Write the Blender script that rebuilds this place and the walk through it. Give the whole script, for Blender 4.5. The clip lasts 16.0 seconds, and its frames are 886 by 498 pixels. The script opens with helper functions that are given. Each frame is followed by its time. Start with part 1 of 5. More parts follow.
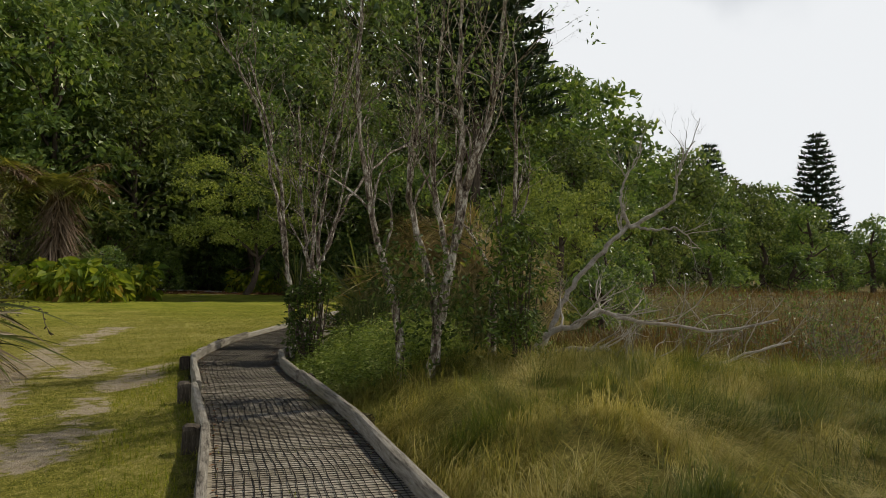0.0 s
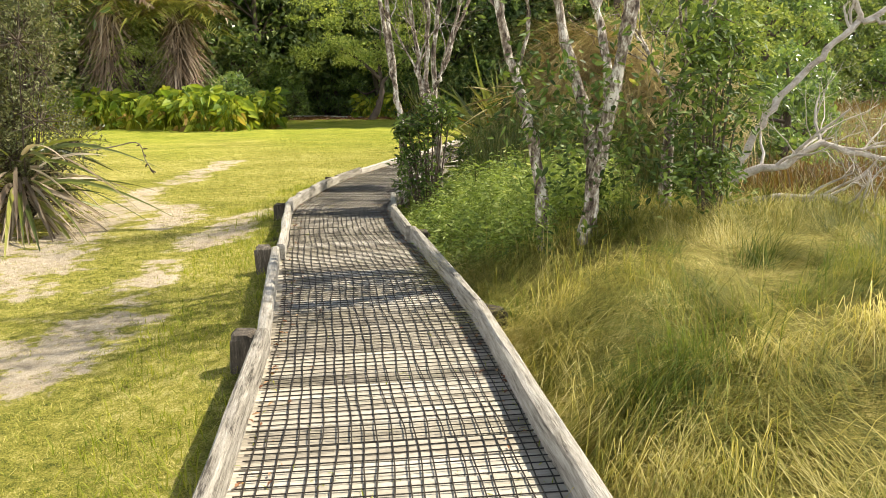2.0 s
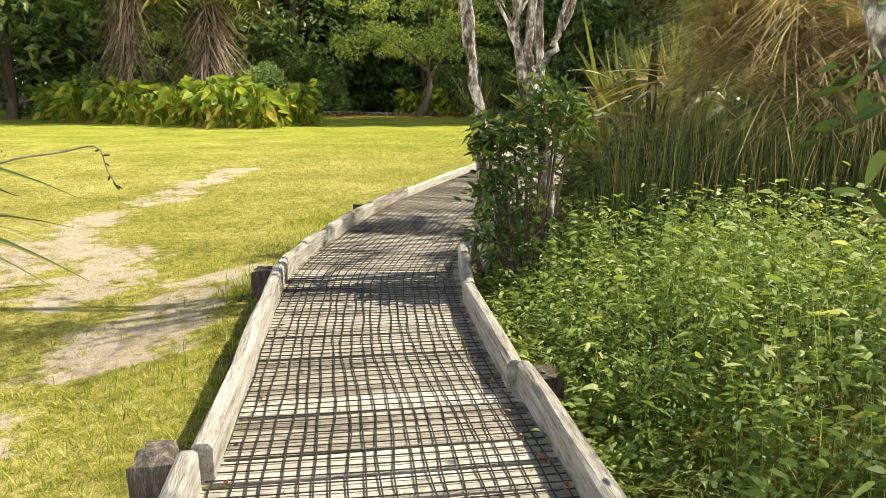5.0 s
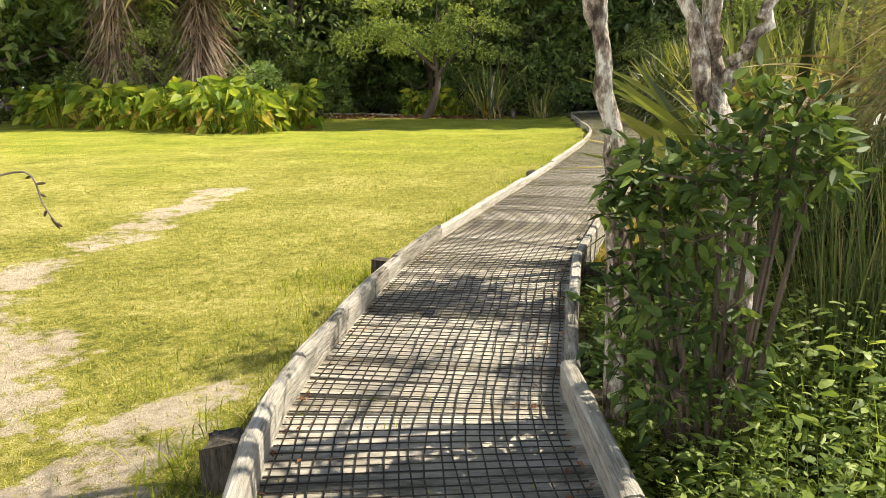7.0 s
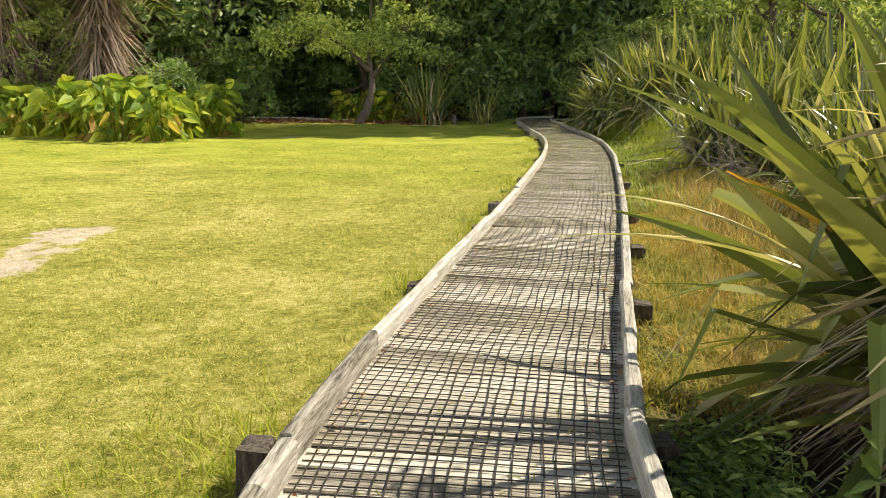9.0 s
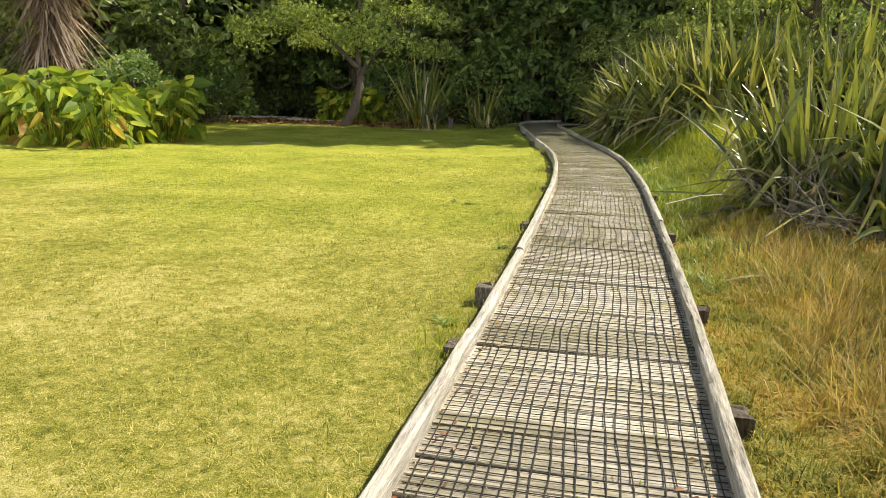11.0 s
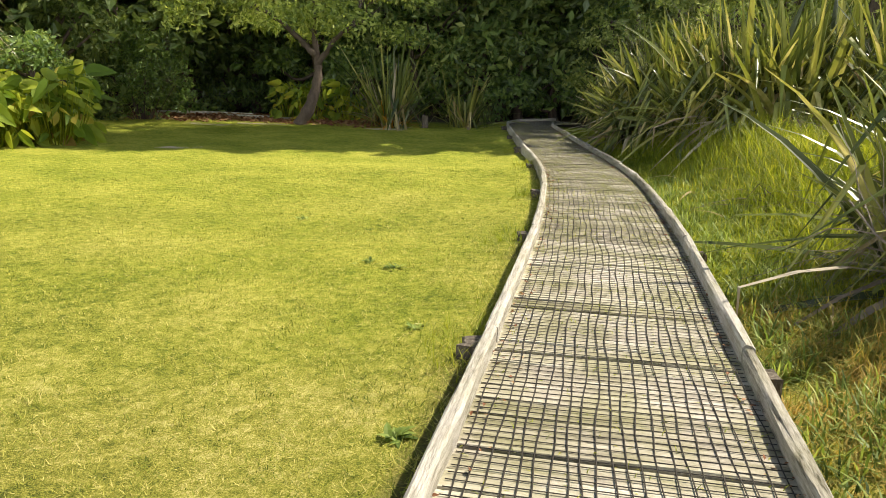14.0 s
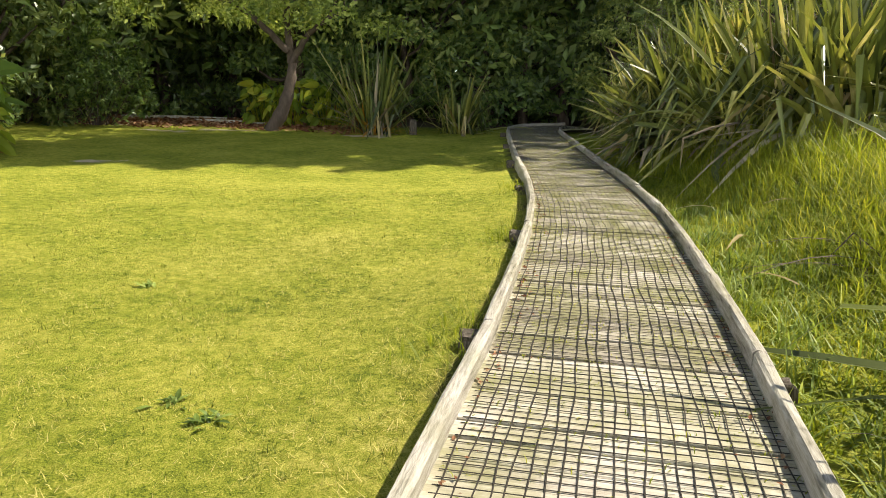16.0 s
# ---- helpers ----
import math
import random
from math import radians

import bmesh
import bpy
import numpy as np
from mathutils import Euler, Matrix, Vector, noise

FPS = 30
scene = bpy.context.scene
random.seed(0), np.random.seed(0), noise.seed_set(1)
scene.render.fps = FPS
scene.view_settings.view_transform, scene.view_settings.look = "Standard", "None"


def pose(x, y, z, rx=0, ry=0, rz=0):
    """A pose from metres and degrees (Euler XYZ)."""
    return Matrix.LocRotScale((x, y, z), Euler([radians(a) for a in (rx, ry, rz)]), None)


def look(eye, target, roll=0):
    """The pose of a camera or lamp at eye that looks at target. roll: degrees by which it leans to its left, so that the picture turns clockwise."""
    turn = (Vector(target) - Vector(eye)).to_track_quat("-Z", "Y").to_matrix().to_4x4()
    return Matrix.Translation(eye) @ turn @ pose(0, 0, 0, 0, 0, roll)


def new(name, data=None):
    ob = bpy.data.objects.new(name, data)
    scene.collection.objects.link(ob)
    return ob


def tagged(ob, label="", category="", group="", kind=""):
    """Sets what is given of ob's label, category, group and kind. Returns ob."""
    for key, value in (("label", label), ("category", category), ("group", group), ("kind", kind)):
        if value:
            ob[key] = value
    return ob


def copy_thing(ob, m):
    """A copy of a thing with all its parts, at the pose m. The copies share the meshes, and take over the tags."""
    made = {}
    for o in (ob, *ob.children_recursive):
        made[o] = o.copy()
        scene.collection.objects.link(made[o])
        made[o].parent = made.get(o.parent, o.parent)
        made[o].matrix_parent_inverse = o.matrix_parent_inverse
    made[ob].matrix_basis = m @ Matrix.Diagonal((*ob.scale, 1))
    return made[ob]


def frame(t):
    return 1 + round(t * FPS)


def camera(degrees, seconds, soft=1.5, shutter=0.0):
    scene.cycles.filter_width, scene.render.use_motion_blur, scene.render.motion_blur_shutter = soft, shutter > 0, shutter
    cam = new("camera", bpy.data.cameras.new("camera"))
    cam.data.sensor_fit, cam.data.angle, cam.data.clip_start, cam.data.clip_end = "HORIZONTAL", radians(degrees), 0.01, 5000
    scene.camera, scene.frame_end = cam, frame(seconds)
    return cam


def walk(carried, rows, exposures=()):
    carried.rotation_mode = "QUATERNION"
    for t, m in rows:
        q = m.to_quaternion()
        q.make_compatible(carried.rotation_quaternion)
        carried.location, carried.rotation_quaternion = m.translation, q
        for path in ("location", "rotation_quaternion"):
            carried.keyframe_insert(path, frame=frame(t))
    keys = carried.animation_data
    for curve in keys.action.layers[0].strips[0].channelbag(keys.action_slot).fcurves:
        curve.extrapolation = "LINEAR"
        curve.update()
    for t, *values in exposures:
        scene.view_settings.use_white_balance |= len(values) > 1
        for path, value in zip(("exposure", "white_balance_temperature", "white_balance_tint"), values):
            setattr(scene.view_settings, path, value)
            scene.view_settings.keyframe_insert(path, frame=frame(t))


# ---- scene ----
cam = camera(60.8, 16.0, soft=0.75)
PATH = [
    (0, (2.187, -0.711, 1.262), (2.073, 1.285, 1.318), 0.9),
    (0.5, (2.069, -0.125, 1.239), (1.866, 1.861, 1.12), 1.1),
    (1, (2.004, 0.392, 1.267), (1.731, 2.355, 0.999), 0.7),
    (1.5, (1.954, 0.879, 1.291), (1.602, 2.813, 0.927), -0.0),
    (2, (1.878, 1.391, 1.293), (1.433, 3.296, 0.878), -0.6),
    (2.5, (1.666, 2.024, 1.286), (1.154, 3.908, 0.855), -0.6),
    (3, (1.439, 2.652, 1.252), (0.886, 4.527, 0.826), -0.2),
    (5.5, (0.397, 5.456, 1.166), (-0.152, 7.333, 0.748), 0.0),
    (6, (0.158, 5.989, 1.163), (-0.398, 7.866, 0.753), 0.3),
    (6.5, (-0.067, 6.406, 1.18), (-0.62, 8.283, 0.765), 0.2),
    (7, (-0.336, 6.88, 1.209), (-0.889, 8.755, 0.784), -0.5),
    (7.5, (-0.66, 7.637, 1.232), (-1.197, 9.517, 0.809), -0.0),
    (8, (-0.805, 8.173, 1.25), (-1.299, 10.063, 0.823), 0.0),
    (8.5, (-0.933, 8.733, 1.234), (-1.373, 10.637, 0.81), 0.1),
    (9, (-1.048, 9.302, 1.241), (-1.437, 11.218, 0.82), 0.1),
    (11.5, (-1.395, 12.856, 1.407), (-1.789, 14.768, 0.971), 1.2),
    (12, (-1.39, 13.465, 1.383), (-1.796, 15.374, 0.946), 1.0),
    (12.5, (-1.378, 14.172, 1.348), (-1.788, 16.081, 0.911), 1.1),
    (13, (-1.436, 14.89, 1.309), (-1.832, 16.801, 0.87), 1.4),
    (13.5, (-1.451, 15.565, 1.297), (-1.839, 17.476, 0.853), 1.4),
    (14, (-1.502, 16.275, 1.295), (-1.885, 18.187, 0.849), 1.4),
    (14.5, (-1.513, 16.996, 1.291), (-1.903, 18.907, 0.846), 1.4),
    (15, (-1.483, 17.729, 1.269), (-1.886, 19.637, 0.826), 1.3),
    (15.5, (-1.446, 18.451, 1.257), (-1.864, 20.356, 0.814), 1.2),
    (16, (-1.432, 19.128, 1.235), (-1.859, 21.032, 0.793), 1.2),
]
walk(cam, [(t, look(eye, target, roll)) for t, eye, target, roll in PATH],
     exposures=[(0.0, -0.98), (0.5, -0.12), (1.0, 0.5), (1.5, 0.9), (4.5, 1.0), (7.5, 1.02), (10.5, 0.93), (16.0, 0.95)])

# ---- sky and sun ----
SUN_TO = Vector((0.58, 0.41, 0.86)).normalized()
world = bpy.data.worlds.new("world")
scene.world = world
world.use_nodes = True
wn = world.node_tree
sky = wn.nodes.new("ShaderNodeTexSky")
sky.sky_type, sky.sun_disc = "NISHITA", False
sky.sun_elevation = math.asin(SUN_TO.z)
sky.sun_rotation = math.atan2(SUN_TO.x, SUN_TO.y)
sky.air_density, sky.dust_density, sky.ozone_density = 1.0, 1.0, 1.0
# white cloud piled round the horizon, thinning to clear sky overhead
up = wn.nodes.new("ShaderNodeSeparateXYZ")
coord = wn.nodes.new("ShaderNodeTexCoord")
wn.links.new(coord.outputs["Generated"], up.inputs[0])
puff = wn.nodes.new("ShaderNodeTexNoise")
puff.inputs["Scale"].default_value, puff.inputs["Detail"].default_value = 2.6, 5.0
wn.links.new(coord.outputs["Generated"], puff.inputs["Vector"])
rise = wn.nodes.new("ShaderNodeMath")
rise.operation, rise.inputs[1].default_value = "MULTIPLY_ADD", 0.5
wn.links.new(puff.outputs[0], rise.inputs[0])
wn.links.new(up.outputs[2], rise.inputs[2])
cover = wn.nodes.new("ShaderNodeMapRange")
cover.interpolation_type = "SMOOTHSTEP"
for key, value in (("From Min", 0.56), ("From Max", 0.74), ("To Min", 0.97), ("To Max", 0.0)):
    cover.inputs[key].default_value = value
wn.links.new(rise.outputs[0], cover.inputs["Value"])
veil = wn.nodes.new("ShaderNodeMix")
veil.data_type = "RGBA"
veil.inputs[7].default_value = (24.0, 24.5, 25.0, 1)
wn.links.new(cover.outputs[0], veil.inputs[0])
wn.links.new(sky.outputs[0], veil.inputs[6])
wn.links.new(veil.outputs[2], wn.nodes["Background"].inputs[0])
wn.nodes["Background"].inputs[1].default_value = 0.072
sun = new("sun", bpy.data.lights.new("sun", "SUN"))
sun.data.energy, sun.data.angle, sun.data.color = 5.0, radians(0.6), (1.0, 0.915, 0.77)
sun.matrix_world = look(SUN_TO * 50, (0, 0, 0))

rng = np.random.default_rng(11)


# ---- materials ----
def nodes_of(name):
    m = bpy.data.materials.new(name)
    m.use_nodes = True
    t = m.node_tree
    return m, t, t.nodes["Principled BSDF"], t.nodes["Material Output"]


def add(t, kind, **inputs):
    n = t.nodes.new(kind)
    for k, v in inputs.items():
        key = int(k[1:]) if k[0] == "i" and k[1:].isdigit() else k.replace("_", " ")
        if isinstance(v, bpy.types.NodeSocket):
            t.links.new(v, n.inputs[key])
        else:
            n.inputs[key].default_value = v
    return n


def math_node(t, op, a, b):
    n = t.nodes.new("ShaderNodeMath")
    n.operation = op
    for i, v in enumerate((a, b)):
        if isinstance(v, bpy.types.NodeSocket):
            t.links.new(v, n.inputs[i])
        else:
            n.inputs[i].default_value = v
    return n.outputs[0]


def ramp(t, fac, stops):
    n = t.nodes.new("ShaderNodeValToRGB")
    t.links.new(fac, n.inputs[0])
    el = n.color_ramp.elements
    while len(el) < len(stops):
        el.new(0.5)
    for e, (p, c) in zip(el, stops):
        e.position, e.color = p, (*c, 1)
    return n.outputs[0]


def mix(t, fac, a, b, blend="MIX"):
    n = t.nodes.new("ShaderNodeMix")
    n.data_type, n.blend_type = "RGBA", blend
    for i, v in ((0, fac), (6, a), (7, b)):
        if isinstance(v, bpy.types.NodeSocket):
            t.links.new(v, n.inputs[i])
        elif i == 0:
            n.inputs[i].default_value = v
        else:
            n.inputs[i].default_value = (*v, 1)
    return n.outputs[2]


def noise_tex(t, scale, detail=5.0, rough=0.6, stretch=(1, 1, 1), world_space=False):
    src = t.nodes.new("ShaderNodeNewGeometry").outputs["Position"] if world_space else t.nodes.new("ShaderNodeTexCoord").outputs["Object"]
    mp = add(t, "ShaderNodeMapping", Vector=src, Scale=stretch)
    return add(t, "ShaderNodeTexNoise", Vector=mp.outputs[0], Scale=scale, Detail=detail, Roughness=rough).outputs[0]


def foliage(name, stops, rough=0.5, glow=0.35, patch=0.6, spec=0.35, share=0.62):
    """Leaves: colour by leaf and by patch, some light let through."""
    m, t, bsdf, out = nodes_of(name)
    island = t.nodes.new("ShaderNodeNewGeometry").outputs["Random Per Island"]
    island = math_node(t, "FRACT", math_node(t, "ADD", island, t.nodes.new("ShaderNodeObjectInfo").outputs["Random"]), 0.0)
    big = noise_tex(t, patch, 3.0, 0.6, world_space=True)
    big = add(t, "ShaderNodeMapRange", Value=big, From_Min=0.3, From_Max=0.7).outputs[0]
    fac = math_node(t, "ADD", math_node(t, "MULTIPLY", island, share), math_node(t, "MULTIPLY", big, 1 - share))
    col = ramp(t, fac, stops)
    t.links.new(col, bsdf.inputs["Base Color"])
    bsdf.inputs["Roughness"].default_value = rough
    bsdf.inputs["Specular IOR Level"].default_value = spec
    thin = t.nodes.new("ShaderNodeBsdfTranslucent")
    t.links.new(mix(t, 1.0, col, (1.25, 1.2, 0.7), "MULTIPLY"), thin.inputs[0])
    both = t.nodes.new("ShaderNodeMixShader")
    both.inputs[0].default_value = glow
    t.links.new(bsdf.outputs[0], both.inputs[1])
    t.links.new(thin.outputs[0], both.inputs[2])
    t.links.new(both.outputs[0], out.inputs[0])
    return m


def solid(name, stops, rough=0.8, scale=6.0, stretch=(1, 1, 1), bump=0.3, fine=60.0, world_space=False, per_object=0.0):
    """Bark, wood and the like: two scales of noise and a relief."""
    m, t, bsdf, out = nodes_of(name)
    a = noise_tex(t, scale, 6.0, 0.65, stretch, world_space)
    b = noise_tex(t, fine, 4.0, 0.7, stretch, world_space)
    fac = math_node(t, "ADD", math_node(t, "MULTIPLY", a, 0.65), math_node(t, "MULTIPLY", b, 0.35))
    if per_object:
        r = t.nodes.new("ShaderNodeObjectInfo").outputs["Random"]
        fac = math_node(t, "ADD", fac, math_node(t, "MULTIPLY", math_node(t, "SUBTRACT", r, 0.5), per_object))
    t.links.new(ramp(t, fac, stops), bsdf.inputs["Base Color"])
    bsdf.inputs["Roughness"].default_value = rough
    bsdf.inputs["Specular IOR Level"].default_value = 0.25
    bp = add(t, "ShaderNodeBump", Strength=bump, Distance=0.02, Height=fac)
    t.links.new(bp.outputs[0], bsdf.inputs["Normal"])
    return m


M_BOARD = solid("weathered_board", [(0.32, (0.1, 0.085, 0.068)), (0.45, (0.34, 0.3, 0.235)), (0.64, (0.56, 0.51, 0.42))], 0.85, 2.2, (1.2, 9, 9), 0.5, 22.0, per_object=0.22)


def moss_on(m, start, full, amount):
    """Algae on old timber, heavier along the damp end of the walk."""
    t = m.node_tree
    bsdf = t.nodes["Principled BSDF"]
    src = bsdf.inputs["Base Color"].links[0].from_socket
    y = t.nodes.new("ShaderNodeSeparateXYZ")
    t.links.new(t.nodes.new("ShaderNodeNewGeometry").outputs["Position"], y.inputs[0])
    far = add(t, "ShaderNodeMapRange", Value=y.outputs[1], From_Min=start, From_Max=full).outputs[0]
    spot = add(t, "ShaderNodeMapRange", Value=noise_tex(t, 2.6, 6.0, 0.7, world_space=True), From_Min=0.38, From_Max=0.62).outputs[0]
    fac = math_node(t, "MULTIPLY", math_node(t, "ADD", math_node(t, "MULTIPLY", far, 0.85), 0.15), math_node(t, "MULTIPLY", spot, amount))
    t.links.new(mix(t, fac, src, (0.19, 0.185, 0.055)), bsdf.inputs["Base Color"])


M_KERB = solid("weathered_kerb", [(0.35, (0.05, 0.042, 0.034)), (0.43, (0.23, 0.205, 0.165)), (0.53, (0.37, 0.34, 0.285)), (0.66, (0.54, 0.5, 0.43))], 0.85, 3.4, (1.0, 9, 9), 1.0, 18.0, per_object=0.15)
moss_on(M_BOARD, 10.0, 26.0, 0.9)
moss_on(M_KERB, 6.0, 26.0, 0.35)
M_POST = solid("grey_post", [(0.34, (0.025, 0.02, 0.015)), (0.54, (0.11, 0.09, 0.066)), (0.72, (0.36, 0.31, 0.24))], 0.9, 8.0, (6, 6, 1), 0.6, 40.0, per_object=0.1)
M_NET = solid("netting", [(0.3, (0.012, 0.01, 0.008)), (0.7, (0.05, 0.04, 0.028))], 0.7, 3.0, bump=0.1)
M_BARK = solid("pale_bark", [(0.38, (0.03, 0.021, 0.015)), (0.45, (0.115, 0.082, 0.058)), (0.52, (0.29, 0.24, 0.185)), (0.585, (0.62, 0.57, 0.48))], 0.85, 12.0, (1.5, 1.5, 0.7), 1.0, 40.0, world_space=True)
M_DARKBARK = solid("dark_bark", [(0.3, (0.035, 0.026, 0.02)), (0.6, (0.12, 0.09, 0.065))], 0.9, 6.0, (2, 2, 0.5), 0.9, 40.0, world_space=True)
M_DEADWOOD = solid("bleached_wood", [(0.3, (0.16, 0.13, 0.1)), (0.5, (0.42, 0.37, 0.31)), (0.7, (0.62, 0.58, 0.52))], 0.85, 7.0, (1.5, 1.5, 1.5), 0.5, 40.0, world_space=True)
M_TWIG = solid("grey_twig", [(0.3, (0.1, 0.075, 0.058)), (0.65, (0.3, 0.255, 0.21))], 0.9, 9.0, bump=0.2, world_space=True)
M_LEAF_FAR = foliage("woodland_leaf", [(0.05, (0.0474, 0.0779, 0.0271)), (0.45, (0.127, 0.204, 0.0474)), (0.75, (0.237, 0.32, 0.0761)), (0.98, (0.474, 0.507, 0.152))], 0.36, 0.42, 0.35, 0.6)
M_LEAF_DARK = foliage("dark_leaf", [(0.05, (0.04, 0.058, 0.02)), (0.5, (0.11, 0.155, 0.042)), (0.95, (0.27, 0.31, 0.095))], 0.5, 0.42, 0.35, 0.25)
M_LEAF_BRIGHT = foliage("bright_leaf", [(0.05, (0.09, 0.13, 0.03)), (0.5, (0.27, 0.34, 0.075)), (0.95, (0.55, 0.59, 0.19))], 0.5, 0.52, 0.8, 0.25)
M_GLOSSY = foliage("glossy_leaf", [(0.05, (0.025, 0.045, 0.012)), (0.5, (0.08, 0.125, 0.026)), (0.85, (0.19, 0.25, 0.05)), (0.98, (0.5, 0.47, 0.12))], 0.55, 0.3, 1.5, 0.2)
M_WEED = foliage("weed_leaf", [(0.05, (0.05, 0.082, 0.017)), (0.4, (0.165, 0.23, 0.042)), (0.75, (0.32, 0.39, 0.09)), (0.95, (0.6, 0.62, 0.28))], 0.5, 0.4, 2.5, 0.25)
M_BROAD = foliage("broad_leaf", [(0.05, (0.0518, 0.0873, 0.0123)), (0.35, (0.134, 0.205, 0.0226)), (0.65, (0.289, 0.349, 0.041)), (0.85, (0.434, 0.451, 0.0616)), (0.97, (0.621, 0.472, 0.0821))], 0.5, 0.45, 0.9, 0.2)
M_FLAX = foliage("flax_leaf", [(0.03, (0.02, 0.032, 0.009)), (0.3, (0.08, 0.1, 0.021)), (0.6, (0.17, 0.195, 0.036)), (0.86, (0.3, 0.29, 0.07)), (0.97, (0.58, 0.5, 0.23))], 0.36, 0.26, 2.2, 0.45, 0.8)
M_FLAX_DRY = foliage("dry_flax", [(0.05, (0.1, 0.07, 0.045)), (0.5, (0.27, 0.21, 0.14)), (0.9, (0.52, 0.45, 0.33))], 0.6, 0.25, 1.5)
M_BROAD_OLD = foliage("withered_broad_leaf", [(0.05, (0.16, 0.09, 0.03)), (0.4, (0.36, 0.24, 0.06)), (0.7, (0.55, 0.47, 0.07)), (0.95, (0.66, 0.6, 0.16))], 0.55, 0.4, 0.9, 0.2)
M_LITTER = foliage("leaf_litter", [(0.05, (0.06, 0.028, 0.016)), (0.5, (0.2, 0.085, 0.04)), (0.9, (0.4, 0.26, 0.14))], 0.7, 0.1, 1.2, 0.15)
M_RUSTY = foliage("rusty_blade", [(0.05, (0.09, 0.07, 0.02)), (0.5, (0.28, 0.19, 0.05)), (0.9, (0.55, 0.42, 0.16))], 0.6, 0.35, 2.5, 0.15)
M_PALM = foliage("palm_leaf", [(0.05, (0.09, 0.11, 0.02)), (0.5, (0.26, 0.27, 0.05)), (0.95, (0.5, 0.45, 0.12))], 0.45, 0.4, 1.2, 0.35)
M_THATCH = foliage("dead_palm_frond", [(0.05, (0.08, 0.052, 0.034)), (0.5, (0.26, 0.18, 0.12)), (0.9, (0.52, 0.42, 0.31))], 0.6, 0.25, 1.5)
M_RUST = foliage("rust_flax", [(0.05, (0.25, 0.1, 0.01)), (0.5, (0.5, 0.24, 0.02)), (0.95, (0.55, 0.36, 0.05))], 0.5, 0.35, 1.5)
M_REED = foliage("reed_stem", [(0.05, (0.045, 0.068, 0.018)), (0.5, (0.115, 0.15, 0.036)), (0.9, (0.36, 0.31, 0.125))], 0.5, 0.2, 2.0)
M_STRAW = foliage("straw", [(0.05, (0.12, 0.085, 0.036)), (0.5, (0.36, 0.28, 0.12)), (0.95, (0.66, 0.56, 0.29))], 0.6, 0.3, 1.5)
M_LAWN = foliage("lawn_blade", [(0.12, (0.07, 0.1, 0.013)), (0.38, (0.2, 0.235, 0.03)), (0.6, (0.4, 0.38, 0.08)), (0.88, (0.64, 0.56, 0.22))], 0.6, 0.4, 7.0, 0.15)
M_TUSSOCK = foliage("tussock_blade", [(0.1, (0.056, 0.0728, 0.0134)), (0.35, (0.19, 0.196, 0.037)), (0.58, (0.403, 0.347, 0.0896)), (0.85, (0.7, 0.616, 0.28))], 0.6, 0.35, 1.6, 0.15, 0.45)
M_TUSSOCK_GREEN = foliage("green_tussock_blade", [(0.05, (0.0336, 0.056, 0.00896)), (0.45, (0.112, 0.151, 0.0224)), (0.8, (0.246, 0.258, 0.056)), (0.97, (0.47, 0.37, 0.112))], 0.55, 0.35, 2.0, 0.15)
M_MARSH = foliage("marsh_blade", [(0.05, (0.06, 0.036, 0.013)), (0.35, (0.115, 0.09, 0.022)), (0.6, (0.2, 0.1, 0.028)), (0.8, (0.19, 0.145, 0.035)), (0.97, (0.31, 0.215, 0.07))], 0.6, 0.3, 0.22)
M_LUSH = foliage("lush_blade", [(0.05, (0.08, 0.12, 0.009)), (0.5, (0.26, 0.305, 0.022)), (0.95, (0.47, 0.44, 0.06))], 0.5, 0.45, 0.8, 0.2)
M_DRY = foliage("dry_blade", [(0.05, (0.06, 0.075, 0.013)), (0.35, (0.2, 0.215, 0.036)), (0.6, (0.4, 0.31, 0.065)), (0.78, (0.46, 0.3, 0.075)), (0.95, (0.7, 0.58, 0.26))], 0.6, 0.35, 2.2, 0.15, 0.5)
M_LEAF_LIGHT = foliage("light_leaf", [(0.05, (0.0881, 0.128, 0.0304)), (0.5, (0.213, 0.27, 0.0607)), (0.95, (0.451, 0.485, 0.142))], 0.55, 0.4, 0.8, 0.25)
M_OLIVE = foliage("olive_leaf", [(0.05, (0.045, 0.055, 0.022)), (0.5, (0.135, 0.145, 0.055)), (0.95, (0.34, 0.33, 0.16))], 0.45, 0.35, 0.8, 0.35)
M_PINE = foliage("pine_needle", [(0.05, (0.015, 0.027, 0.0126)), (0.6, (0.0375, 0.0675, 0.0252)), (0.98, (0.09, 0.12, 0.042))], 0.5, 0.1, 0.4)


